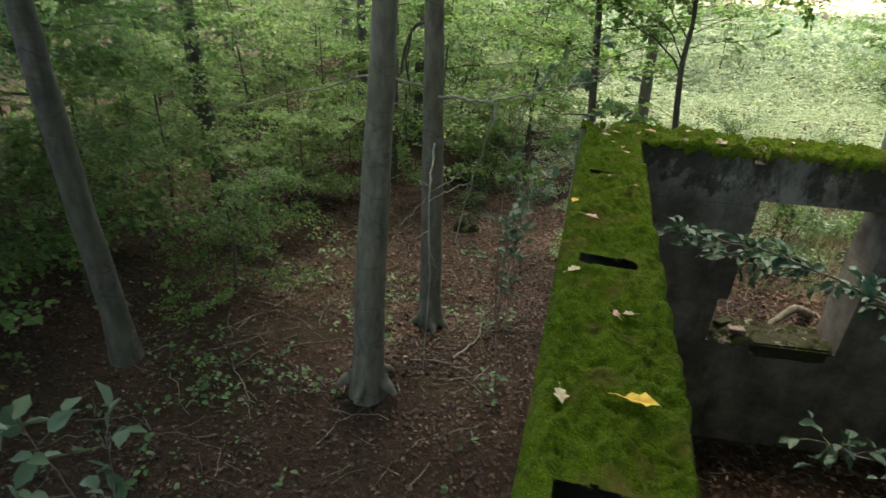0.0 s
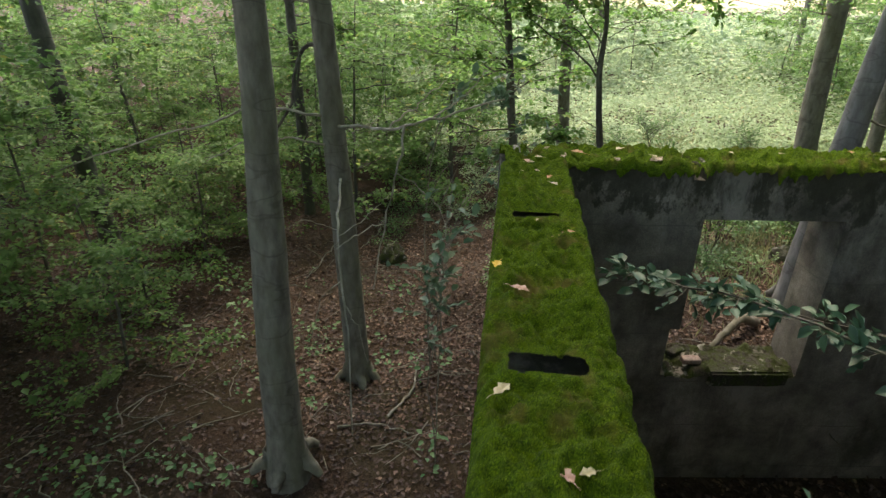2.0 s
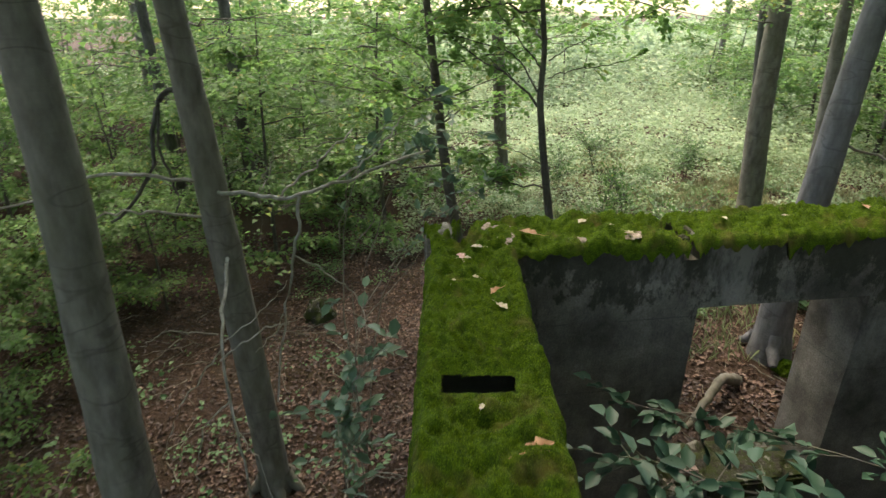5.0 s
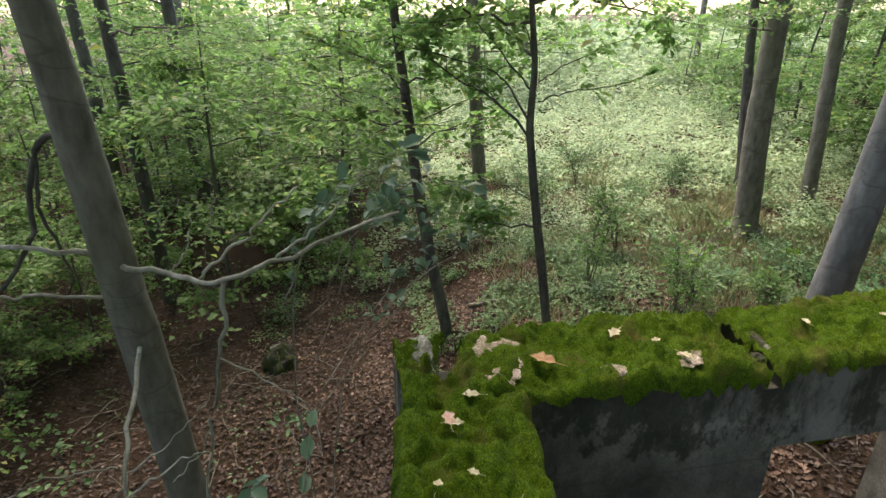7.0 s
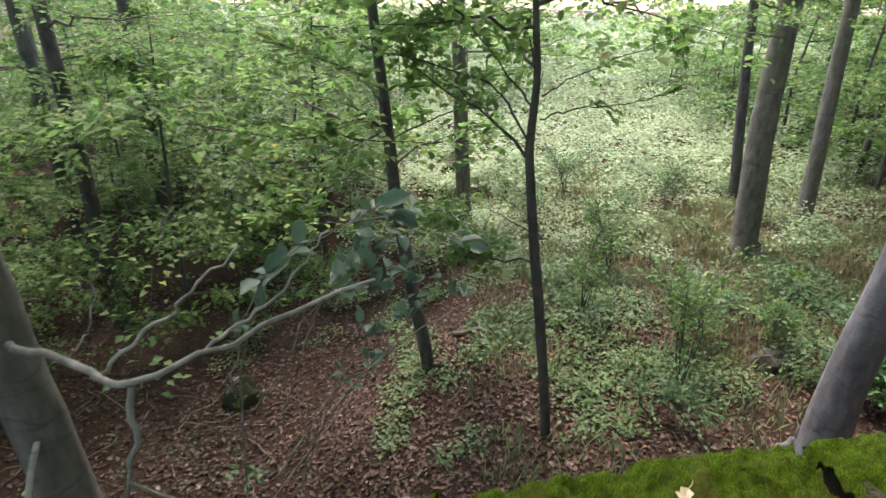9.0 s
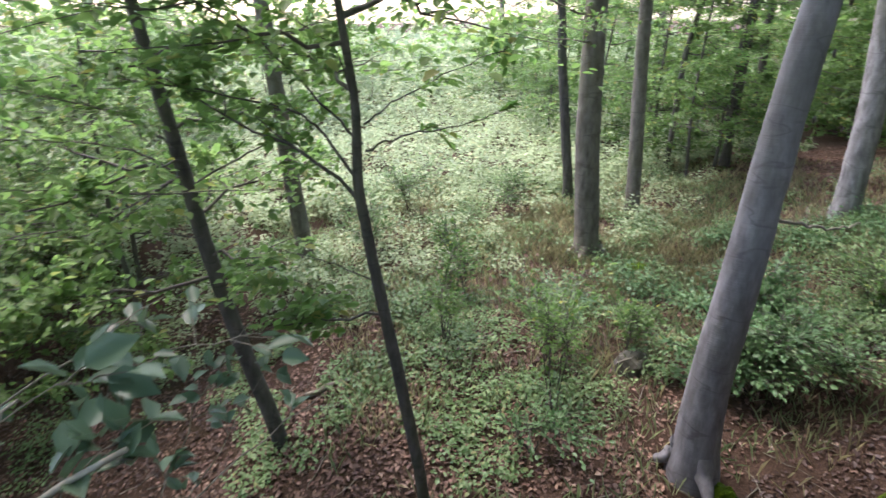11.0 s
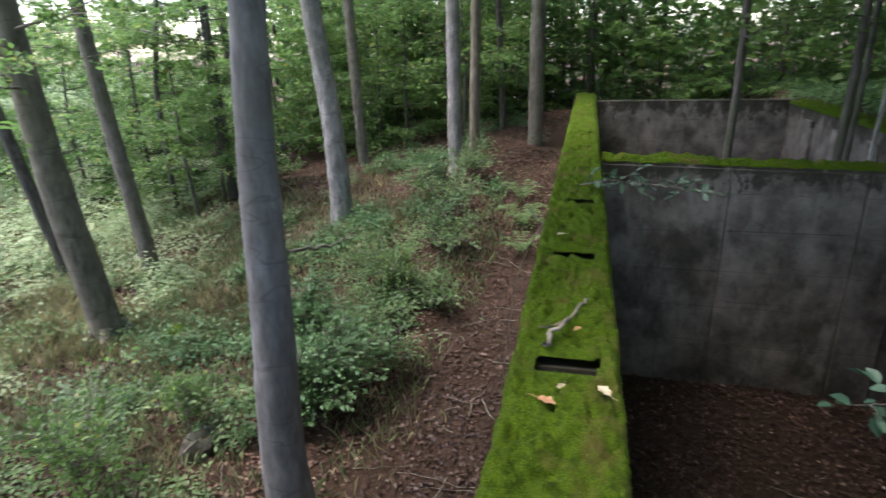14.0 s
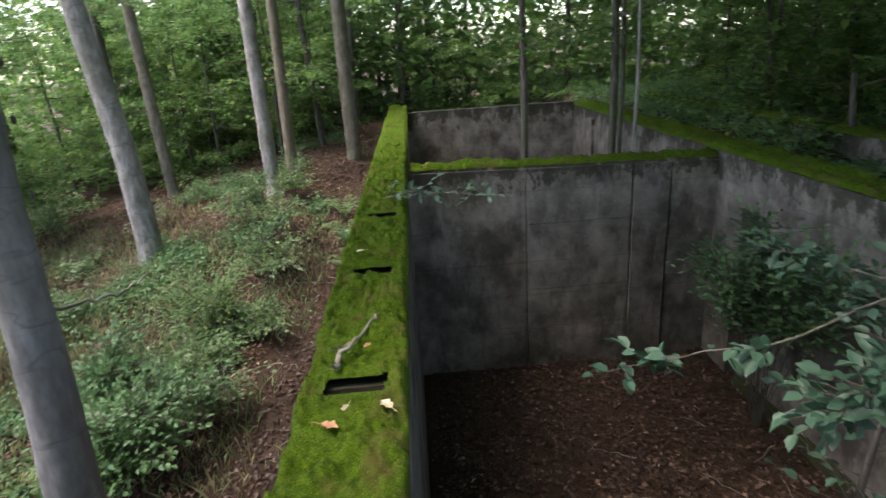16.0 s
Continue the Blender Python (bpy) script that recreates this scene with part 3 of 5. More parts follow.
sap = tall((1.42, 4.57, -3.6), [(-0.28, 0.07, 2.2), (-0.42, 0.11, 3.25), (-0.53, 0.14, 4.05), (-0.44, 0.12, 4.46), (-0.58, 0.15, 5.4), (-0.9, 0.3, 8.4)], 0.062, DARK, "thin dark sapling with a forked stem", 5, low=0.66, boughs=10, leaf=0.12, leaf_mat=YOUNG, sides=6, extra=[(.58, 1.8, 100, .4), (.64, 1.9, 190, .3), (0.47, 1.7, 165, 1.2), (.35, 1.1, 190, .2)])
tall((7.1, 9.75, -3.3), [(-0.16, 0.11, 2.5), (-0.22, 0.16, 5.2), (-0.3, 0.2, 13)], 0.255, BEECH, "stout grey beech with spreading roots", 6, roots=6, low=0.6, extra=[(.36, 2.4, 230, .5), (.4, 2.6, 160, .6), (.44, 2.6, 280, .7), (.5, 2.8, 200, .6), (.5, 2.4, 20, .5)])
tall((9.57, 11.33, -3.2), [(-0.12, 0.11, 2.8), (-0.2, 0.17, 5.1), (-0.2, 0.2, 13)], 0.17, BEECH, "straight slim grey beech", 7, low=0.45, boughs=14)
lean = tall((4.46, 3.68, -3.15), [(-0.02, 0.02, 0.9), (0.06, -0.06, 2.3), (0.1, -0.11, 3.6), (0.17, -0.18, 5.1), (0.7, -0.7, 11)], 0.225, SILVER, "pale leaning beech with smooth silvery bark", 8, roots=3, low=0.66, boughs=5)
tall((12.6, 7.92, -2.5), [(0.0, 0.0, 2.6), (-0.14, 0.2, 5.0), (-0.3, 0.3, 13)], 0.25, PALE, "pale silvery beech trunk on the slope", 9, low=0.66, boughs=5)
tall((15.1, 5.73, -1.7), [(0.0, 0.0, 4), (0.1, -0.1, 12)], 0.17, PALE, "pale upright beech trunk", 10, low=0.66, boughs=5)
tall((16.0, 5.5, -1.6), [(0.05, -0.08, 4), (0.1, -0.2, 12)], 0.14, BEECH, "straight slim grey beech", 11, low=0.66, boughs=5)
tall((18.1, 4.2, -1.5), [(0.05, 0.0, 5), (0.1, -0.1, 12)], 0.2, BEECH, "grey beech trunk near the end of the wall", 12, low=0.6)
tall((-9.4, 5.4, -3.9), [(-0.3, -0.22, 4.0), (-0.5, -0.4, 11)], 0.19, DARK, "dark beech trunk in the shade", 13)
tall((-6.05, -1.55, -3.2), [(-0.1, -0.1, 1.7), (-0.2, -0.2, 4.4), (-0.4, -0.4, 10)], 0.15, DARK, "slim dark trunk in the shade", 14)
for x, y, r_, s_ in ((-6.0, 9.06, 0.13, 41), (-6.5, 13.2, 0.17, 42), (-8.3, 12.3, 0.15, 43)):
    tall((x, y, float(ground_z(x, y))), [(-0.1, 0.05, 4), (-0.3, 0.2, 11)], r_, DARK, "dark straight trunk among the young beeches", s_, low=0.45)
tall((9.0, 13.5, -3.1), [(-0.3, 0.2, 3), (-0.5, 0.3, 5.5), (-0.9, 0.4, 12)], 0.13, DARK, "dark leaning trunk beyond the clearing's edge", 17, low=0.4, boughs=12)
tall((15.0, 13.6, -2.6), [(0.0, 0.0, 6), (0.1, 0.1, 12)], 0.13, DARK, "slim dark upright trunk on the slope", 18, low=0.4, boughs=12)
tall((13.7, 14.8, -2.9), [(0.05, -0.05, 3.6), (0.4, -0.4, 6.0), (0.5, -0.4, 11)], 0.085, DARK, "thin dark curved trunk on the slope", 19, low=0.35, boughs=12)
for x, y, r_, m_, s_ in ((13.5, -0.8, 0.075, DARK, 51), (13.3, -2.65, 0.08, DARK, 52), (13.9, -2.95, 0.05, DARK, 53), (11.75, -2.75, 0.032, PALE, 54)):
    tall((x, y, ROOM), [(0.05, -0.05, 5.5), (0.15, 0.1, 12)], r_, m_, "slim tree grown up inside the roofless far room", s_, low=0.5, boughs=6)
model = tall((30.0, 9.0, float(ground_z(30, 9))), [(0.1, 0.1, 6), (-0.2, 0.2, 13)], 0.16, BEECH, "straight grey beech trunk deep in the wood", 15, low=0.45, boughs=14)
model2 = tall((34.0, 1.0, float(ground_z(34, 1))), [(0.3, 0.1, 6), (0.5, -0.2, 13)], 0.13, DARK, "slim dark trunk deep in the wood", 16, low=0.4, boughs=14)


def leafy_limb(tree, points, radius, leaves, leaf, mat, bark_mat, seed, start=0.3, reach=0.3):
    """A limb of a tree with twigs and single leaves along its outer part; points are in the world."""
    r = np.random.default_rng(seed)
    p = np.array(points, float) - np.array(tree.matrix_world.translation)
    t = np.linspace(0, 1, 20)
    q = np.stack([np.interp(t, np.linspace(0, 1, len(p)), p[:, c]) for c in range(3)], 1)
    for _ in range(2):
        q[1:-1] = (q[:-2] + 2 * q[1:-1] + q[2:]) / 4
    q[1:-1] += r.normal(0, 0.008, (18, 3))
    tubes, out = [tube_arrays(q, np.linspace(radius, radius * .3, 20), 6)], []
    d = unit(np.gradient(q, axis=0))
    for k in range(leaves):
        j = r.uniform(start, 1.0)
        a = np.array([np.interp(j, t, q[:, c]) for c in range(3)])
        side = unit(np.cross(d[int(j * 19)], [0, 0, 1.0])[None])[0] * (1 if k % 2 else -1)
        e = a + (d[int(j * 19)] * r.uniform(0.2, 0.8) + side * r.uniform(0.3, 1.0) + np.array([0, 0, r.normal(0, 0.25)])) * reach * r.uniform(0.4, 1)
        tubes.append(tube_arrays(wander(a, e, 4, 0.008, r), [0.004, 0.003, 0.0025, 0.002], 4))
        for m in range(4):
            f = a + (e - a) * (0.35 + 0.22 * m)
            way = unit(((e - a) / np.linalg.norm(e - a) + r.normal(0, 0.45, 3) * [1, 1, 0.4])[None])[0]
            out.append((f, way, unit(np.array([[0, 0, 1.0]]) + r.normal(0, 0.35, (1, 3)))[0], leaf * r.uniform(0.65, 1.2)))
    ob = new("limb", smooth_mesh(mesh_of("limb", *joined(tubes), bark_mat)))
    ob.parent = tree
    if out:
        b, w, nn, ln = (np.array(a) for a in zip(*out))
        lo = new("foliage", mesh_of("foliage", *leaf_arrays(b, w, nn, ln, ln * .66, sides=6), mat))
        lo.parent = tree


for k, (points, radius, leaves, start) in enumerate([
        ([(0.9, 4.72, 0.36), (0.68, 4.87, 0.74), (0.5, 4.9, 0.95), (-0.25, 4.93, 1.17), (-0.9, 4.9, 1.3)], 0.016, 26, 0.35),
        ([(0.96, 4.7, 0.68), (0.71, 4.86, 0.99), (0.25, 4.92, 1.49), (-0.03, 4.93, 1.86), (-0.4, 4.95, 2.2)], 0.013, 26, 0.3),
        ([(0.98, 4.7, 0.62), (1.35, 4.7, 0.74), (1.77, 4.54, 0.8), (2.2, 4.4, 0.95)], 0.011, 10, 0.4),
        ([(0.98, 4.7, 0.85), (1.3, 4.7, 1.05), (1.78, 4.53, 1.3), (2.3, 4.4, 1.5)], 0.010, 14, 0.4),
        ([(0.9, 4.72, 1.1), (0.8, 4.8, 1.5), (0.4, 5.0, 1.75), (-0.2, 5.2, 1.85)], 0.010, 22, 0.2),
        ([(1.12, 4.65, -0.7), (0.57, 4.99, -0.47), (0.13, 5.03, -0.3)], 0.008, 3, 0.5)]):
    leafy_limb(sap, points, radius, leaves, 0.105, YOUNG, DARK, 300 + k, start)
for k, (points, radius, leaves, start) in enumerate([
        ([(-0.55, 6.42, 0.05), (-1.0, 6.45, 0.41), (-1.5, 6.37, 0.58), (-2.4, 6.2, 0.7)], 0.016, 34, 0.25),
        ([(-0.6, 6.43, 0.0), (0.02, 6.5, 0.28), (0.45, 6.5, 0.45), (0.9, 6.4, 0.6)], 0.014, 12, 0.5),
        ([(-0.75, 6.43, 1.3), (-1.1, 6.26, 1.23), (-1.6, 6.1, 1.2), (-2.3, 5.9, 1.1)], 0.013, 36, 0.2),
        ([(-0.6, 6.4, 0.3), (-1.1, 5.4, 0.4), (-1.4, 4.4, 0.45), (-2.3, 4.0, 0.7)], 0.013, 40, 0.3),
        ([(-0.65, 6.4, 0.4), (-0.8, 5.6, 0.8), (-1.0, 4.8, 1.1), (-1.5, 4.2, 1.35)], 0.012, 40, 0.3),
        ([(-0.5, 6.4, -0.6), (-0.9, 5.9, -0.3), (-1.5, 5.5, -0.1), (-2.2, 5.3, 0.0)], 0.011, 26, 0.3)]):
    leafy_limb(dark_beech, points, radius, leaves, 0.10, YOUNG, DARK, 320 + k, start, 0.4)

# understorey beeches, a few kinds copied about
kinds = []
for k in range(4):
    r = random.Random(30 + k)
    h = r.uniform(4.5, 6.5)
    pts = [(0, 0, -0.3), (r.uniform(-.2, .2), r.uniform(-.2, .2), h * .4), (r.uniform(-.4, .4), r.uniform(-.4, .4), h)]
    x, y = -13 - 3 * k, 12 + 2 * k
    kinds.append(make_tree("young_beech", (x, y, float(ground_z(x, y))), pts, [0.05, 0.035, 0.01], boughs_at(r, 15, 0.14, 0.97, (1.2, 2.6)), 0.125, 150, DARK, GREEN, "young beech with flat sprays of green leaves", 60 + k))

for k, (x, y, h) in enumerate([(6.4, -7.0, 5.5), (9.2, -7.2, 6.0), (12.2, -7.0, 6.2), (15.5, -7.0, 6.0)]):
    r = random.Random(40 + k)
    pts = [(0, 0, -0.3), (0.1, 0.3, h * .4), (0.2, 0.9, h)]
    make_tree("young_beech", (x, y, float(ground_z(x, y))), pts, [0.06, 0.045, 0.012], [(r.uniform(.58, .95), r.uniform(0.9, 1.6), r.uniform(0, 180), r.uniform(-.1, .6)) for _ in range(16)], 0.13, 130, DARK, GREEN, "young beech leaning over the ruin's mossy wall", 90 + k)

R2 = random.Random(11)
pale = []
for k in range(2):
    r = random.Random(50 + k)
    h = 6.0 + k
    x, y = -3 + 7 * k, 27 + 2 * k
    pale.append(make_tree("young_birch", (x, y, float(ground_z(x, y))), [(0, 0, -0.3), (.2, .1, h * .5), (.1, .3, h)], [0.06, 0.04, 0.01], boughs_at(r, 16, 0.2, 0.97, (1.0, 2.0)), 0.2, 80, BEECH, HAZE_LIT, "young tree in the clearing, daylight put into its pale leaf colour", 70 + k))
placed = [(-3.1, -0.15), (-2.8, 2.2), (7.1, 9.75), (9.6, 11.3), (4.5, 3.7), (12.6, 7.9), (15.1, 5.7), (16, 5.5), (18.1, 4.2), (1.2, 4.6), (0, 6.4), (1.15, 11.9), (-6.05, -1.55), (-9.4, 5.4)]


def scatter(count, xr, yr, gap, choose, scale, clear=lambda x, y: True):
    done = tries = 0
    while done < count and tries < 4000:
        tries += 1
        x, y = R2.uniform(*xr), R2.uniform(*yr)
        near_ruin = -3.2 < x < 26 and -7.0 < y < 2.6 + 0.14 * x
        if near_ruin or not clear(x, y) or any(math.hypot(x - a, y - b) < gap for a, b in placed):
            continue
        placed.append((x, y))
        done += 1
        copy_thing(R2.choice(choose), pose(x, y, float(ground_z(x, y)), 0, 0, R2.uniform(0, 360)) @ Matrix.Scale(R2.uniform(*scale), 4))


scatter(26, (-16, -4.2), (-7, 14), 1.9, kinds, (0.75, 1.2), lambda x, y: not (x > -9.5 and y < 8.5))
scatter(8, (-14, -9.0), (-5.5, 4), 1.5, kinds, (0.8, 1.1))
scatter(5, (-8.8, -6.3), (0.5, 7), 1.6, kinds, (0.55, 0.75))
scatter(8, (-8, -1.8), (9.5, 17), 1.8, kinds, (0.8, 1.2))
scatter(15, (12, 26), (12, 24), 2.1, kinds, (0.9, 1.5))
scatter(13, (16, 40), (4, 16), 2.4, [model, model2], (0.8, 1.15), lambda x, y: y > 5.5)
scatter(34, (26, 46), (-14, 14), 2.0, [model, model2] + kinds, (0.8, 1.25))
scatter(14, (5, 20), (-10.5, -7.2), 1.6, kinds, (1.0, 1.5))
scatter(12, (18, 34), (6.5, 14), 2.0, kinds, (0.9, 1.4))
scatter(16, (20, 40), (2, 14), 1.6, [model2, model], (0.6, 1.0))
scatter(26, (3, 30), (-20, -10), 1.9, [model] + kinds + kinds, (0.9, 1.4))
scatter(24, (-26, -9), (-10, 22), 2.2, [model, model2] + kinds, (0.8, 1.2))
scatter(10, (-18, -7), (16, 34), 2.5, [model] + kinds, (0.8, 1.3))
scatter(6, (-8, 18), (24, 38), 3.0, pale, (0.6, 0.95))
scatter(12, (14, 34), (18, 34), 2.5, [model] + kinds, (1.0, 1.5))


def knot(parent, at, toward, size):
    """A branch scar: a dark ringed disc on the bark."""
    bm = bmesh.new()
    bmesh.ops.create_uvsphere(bm, u_segments=12, v_segments=6, radius=1)
    for v in bm.verts:
        v.co = Vector((v.co.x * size, v.co.y * size * 0.75, v.co.z * size * 0.35 - (size * 0.25 if v.co.xy.length < 0.35 and v.co.z > 0 else 0)))
    ob = part("knot", bm, DARK, parent, "dark branch scar")
    ob.parent = next(c for c in parent.children if c.name.startswith("trunk"))
    ob.matrix_local = Matrix.Translation(at) @ Vector(toward).to_track_quat("Z", "Y").to_matrix().to_4x4()


view = (0.43, -0.9, 0.1)
for zz, sz in ((4.21, 0.045), (4.98, 0.05), (5.5, 0.04), (5.95, 0.035)):
    knot(beech_b, (-0.17 - 0.045 * (zz - 4.2) + 0.43 * 0.15, -0.08 - 0.9 * 0.15, zz), view, sz)
for (x, y, zz), way in (((0.03, 0.07, 3.58), (-0.35, 0.9, 0.1)), ((0.23, -0.27, 4.0), (0.6, -0.8, 0)), ((0.25, -0.29, 4.55), (0.6, -0.8, 0)), ((0.27, -0.31, 4.95), (0.6, -0.8, 0))):
    knot(lean, (x, y, zz), way, 0.05)


# ---- undergrowth, litter and far woods ----
def patchy(x, y, s, seed):
    return np.array([noise.fractal(Vector((a * s, b * s, seed)), 0.9, 2.0, 3) for a, b in zip(x, y)])


def outside(x, y):
    return ~((x > -0.62) & (x < 20.4) & (y < 0.64 + SKEW * x) & (y > -6.4 + SKEW * x)) 


def plants(name, count, xr, yr, height, size, mat, label, seed, bare=0.0, scale=0.5, leaves=5, keep=None, sides=4):
    """Low plants: count stems of a few leaves each, thicker where the noise is high."""
    x, y = rng.uniform(*xr, count), rng.uniform(*yr, count)
    ok = outside(x, y) & (patchy(x, y, scale, seed) > bare)
    if keep is not None:
        ok &= keep(x, y)
    x, y = x[ok], y[ok]
    h = (height[0] + (height[1] - height[0]) * rng.beta(1.3, 2.2, len(x))) * np.clip(0.75 + 1.1 * patchy(x, y, scale * 2.2, seed + 40), 0.25, 1.8)
    base = np.stack([x, y, ground_z(x, y)], -1)
    b, w, nn, ln = [], [], [], []
    for _ in range(leaves):
        out = unit(rng.normal(0, 1, base.shape) * [1, 1, 0.25])
        b.append(base + out * rng.uniform(0.01, 0.12, (len(x), 1)) + np.stack([0 * x, 0 * x, h * rng.uniform(0.5, 1.05, len(x))], -1))
        w.append(out)
        nn.append(unit(np.array([0, 0, 1.0]) + rng.normal(0, 0.35, base.shape)))
        ln.append(size * rng.uniform(0.6, 1.3, len(x)))
    b, w, nn, ln = (np.concatenate(a) for a in (b, w, nn, ln))
    ob = new(name, mesh_of(name, *leaf_arrays(b, w, nn, ln, ln * 0.7, sides=sides), mat))
    return tagged(ob, label, "plants", kind="stuff")


plants("undergrowth", 22000, (1.0, 13), (2.6, 17), (0.04, 0.55), 0.066, BRAMBLE, "low green undergrowth of bramble and seedlings", 1.0, 0.06, 0.6, keep=lambda x, y: y > 5.0 + 0.9 * np.sin(1.3 * x) - 0.12 * x)
plants("undergrowth", 17000, (5, 24), (1.6, 9), (0.06, 0.75), 0.085, SHRUB, "grey-green bramble beside the path", 2.0, 0.2, 0.45, keep=lambda x, y: y > 2.1 + 0.13 * x + 0.7 * np.sin(x * 0.9) + 1.2 * (x < 7))
plants("undergrowth", 5000, (-4, 1.5), (7.5, 16), (0.04, 0.4), 0.06, BRAMBLE, "low green seedlings under the trees", 3.0, 0.15, 0.5)
plants("undergrowth", 900, (-14, -1.4), (-9, 6), (0.03, 0.25), 0.06, SHRUB, "sparse low plants on the brown forest floor", 4.0, 0.12, 0.5)
plants("undergrowth", 420, (-6.5, -1.2), (-3, 5), (0.15, 0.6), 0.1, SHRUB, "broad-leaved seedlings on the shaded forest floor", 8.0, 0.1, 0.6, leaves=4, sides=6)
plants("undergrowth", 6500, (-2, 13), (9.5, 16), (0.1, 0.9), 0.085, HAZE_LIT, "herbs at the clearing's edge, leaf colour lightened for open light", 9.0, 0.0, 0.4)
plants("undergrowth", 16000, (-10, 20), (14, 30), (0.2, 1.7), 0.14, HAZE_LIT, "green thicket in the clearing, daylight put into its light leaf colour", 5.0, -0.7, 0.3)
plants("undergrowth", 15000, (-22, 34), (26, 60), (0.5, 3.8), 0.26, HAZE_LIT, "thicket far across the clearing, leaf colour paled for daylight and haze", 6.0, -0.6, 0.12)
plants("undergrowth", 26000, (1, 34), (-16, 3), (0.04, 0.7), 0.12, SHRUB, "dark green growth on the bank", 7.0, -0.7, 0.4, keep=lambda x, y: (y < SKEW * x - 6.4) | (x > 20.6))


plants("undergrowth", 3200, (-0.8, 4), (4.4, 9), (0.03, 0.3), 0.07, BRAMBLE, "scattered green seedlings among pale dead leaves", 13.0, 0.0, 0.7)


def far_foliage(name, count, ring, az, heights, size, mat, label):
    a = np.radians(rng.uniform(*az, count))
    d = rng.uniform(*ring, count)
    x, y = 4 + d * np.cos(a), 2 + d * np.sin(a)
    z = ground_z(x, y) + heights[0] + (heights[1] - heights[0]) * rng.beta(1.0, 1.4, count)
    keepf = patchy(x, z, 0.28, 9.0) + 0.25 * rng.normal(0, 1, count) > -0.22
    p = np.stack([x, y, z], -1)[keepf]
    k = len(p)
    ln = size * rng.uniform(0.6, 1.4, k)
    ob = new(name, mesh_of(name, *leaf_arrays(p, unit(rng.normal(0, 1, (k, 3)) * [1, 1, 0.4]), unit(np.array([0, 0, 1.0]) + rng.normal(0, 0.5, (k, 3))), ln, ln * 0.75, sides=4), mat))
    return tagged(ob, label, "woods", kind="stuff")


far_foliage("far_woods", 90000, (23, 46), (-75, 38), (0, 17), 0.42, GREEN, "green wall of far forest leaves")
far_foliage("far_woods", 16000, (25, 42), (14, 44), (0, 15), 0.4, GREEN, "green edge of the wood beside the clearing")
far_foliage("far_woods", 26000, (18, 40), (118, 250), (0, 11), 0.3, GREEN, "green wall of far forest leaves in shade")
far_foliage("far_woods", 9000, (24, 40), (100, 128), (1, 7), 0.34, GREEN, "light leaves of the wood beyond the beeches")
# the next two take their haze from the pale leaf colour
far_foliage("far_woods", 22000, (36, 50), (42, 118), (0, 3.6), 0.5, HAZE_LIT, "thicket at the clearing's far side, leaf colour paled for haze")
far_foliage("far_woods", 20000, (46, 70), (52, 118), (0, 4.2), 0.55, HAZE_LIT, "trees beyond the clearing, leaf colour paled for haze")
far_foliage("far_woods", 20000, (13, 34), (250, 290), (0.5, 11), 0.28, GREEN, "dark leaves of the wood behind the ruin")


# loose leaves overhead, mostly out of view, added to block sun and sky
def canopy(count, xr, yr, zr, size):
    x, y = rng.uniform(*xr, count), rng.uniform(*yr, count)
    ok = patchy(x, y, 0.35, 31.0) > -0.25
    x, y = x[ok], y[ok]
    k = len(x)
    p = np.stack([x, y, rng.uniform(*zr, k)], -1)
    ln = size * rng.uniform(0.6, 1.3, k)
    ob = new("canopy", mesh_of("canopy", *leaf_arrays(p, unit(rng.normal(0, 1, (k, 3)) * [1, 1, 0.3]), unit(np.array([0, 0, 1.0]) + rng.normal(0, 0.3, (k, 3))), ln, ln * 0.75, sides=4), GREEN))
    return tagged(ob, "leafy roof of the beech wood, added mostly out of view for shade", "canopy", kind="stuff")


# each layer is placed and thinned to darken the ground or walls below
canopy(10000, (-16, 30), (-18, 1.5), (8.5, 13), 0.36)
canopy(12000, (1.5, 24), (-11, -2.4), (4.2, 7.8), 0.32)
canopy(4000, (-10, -0.5), (1.5, 5.5), (5.8, 9), 0.32)
canopy(4500, (2.5, 20), (-3, 0.9), (4.8, 8), 0.32)
canopy(5200, (-12, -1.2), (-9, 1.5), (4.6, 8), 0.32)
canopy(3000, (3, 22), (0.9, 4.2), (5.5, 9), 0.32)
canopy(2400, (-10, 1.5), (-12, -1.2), (5.5, 9), 0.32)
canopy(13000, (-16, -2.6), (-8, 7), (6.5, 11), 0.36)
canopy(3000, (0.3, 14), (-6, 0.8), (6.0, 10), 0.34)
canopy(8000, (4, 24), (-8, 5), (7.5, 12), 0.36)
canopy(5000, (18, 48), (-16, 16), (9, 14), 0.5)
canopy(6000, (-15, -4.5), (-6, 10), (5.6, 8.2), 0.32)
canopy(2600, (4, 14), (-1.6, 1.6), (4.6, 6.6), 0.32)
canopy(1300, (1.8, 8), (3.2, 7), (5.6, 7.6), 0.32)


def litter(name, count, xr, yr, size, label, seed, zf, keep, mat=LITTER):
    x, y = rng.uniform(*xr, count), rng.uniform(*yr, count)
    ok = keep(x, y) & (patchy(x, y, 0.5, seed) + 0.3 * rng.normal(0, 1, count) > -0.6)
    x, y = x[ok], y[ok]
    k = len(x)
    p = np.stack([x, y, zf(x, y) + rng.uniform(0.002, 0.03, k)], -1)
    ln = size * rng.uniform(0.6, 1.35, k)
    ob = new(name, mesh_of(name, *leaf_arrays(p, unit(rng.normal(0, 1, (k, 3)) * [1, 1, 0.25]), unit(np.array([0, 0, 1.0]) + rng.normal(0, 0.35, (k, 3))), ln, ln * rng.uniform(0.5, 0.75, k), fold=0.25, sides=4), mat))
    return tagged(ob, label, "dead leaves", kind="stuff")


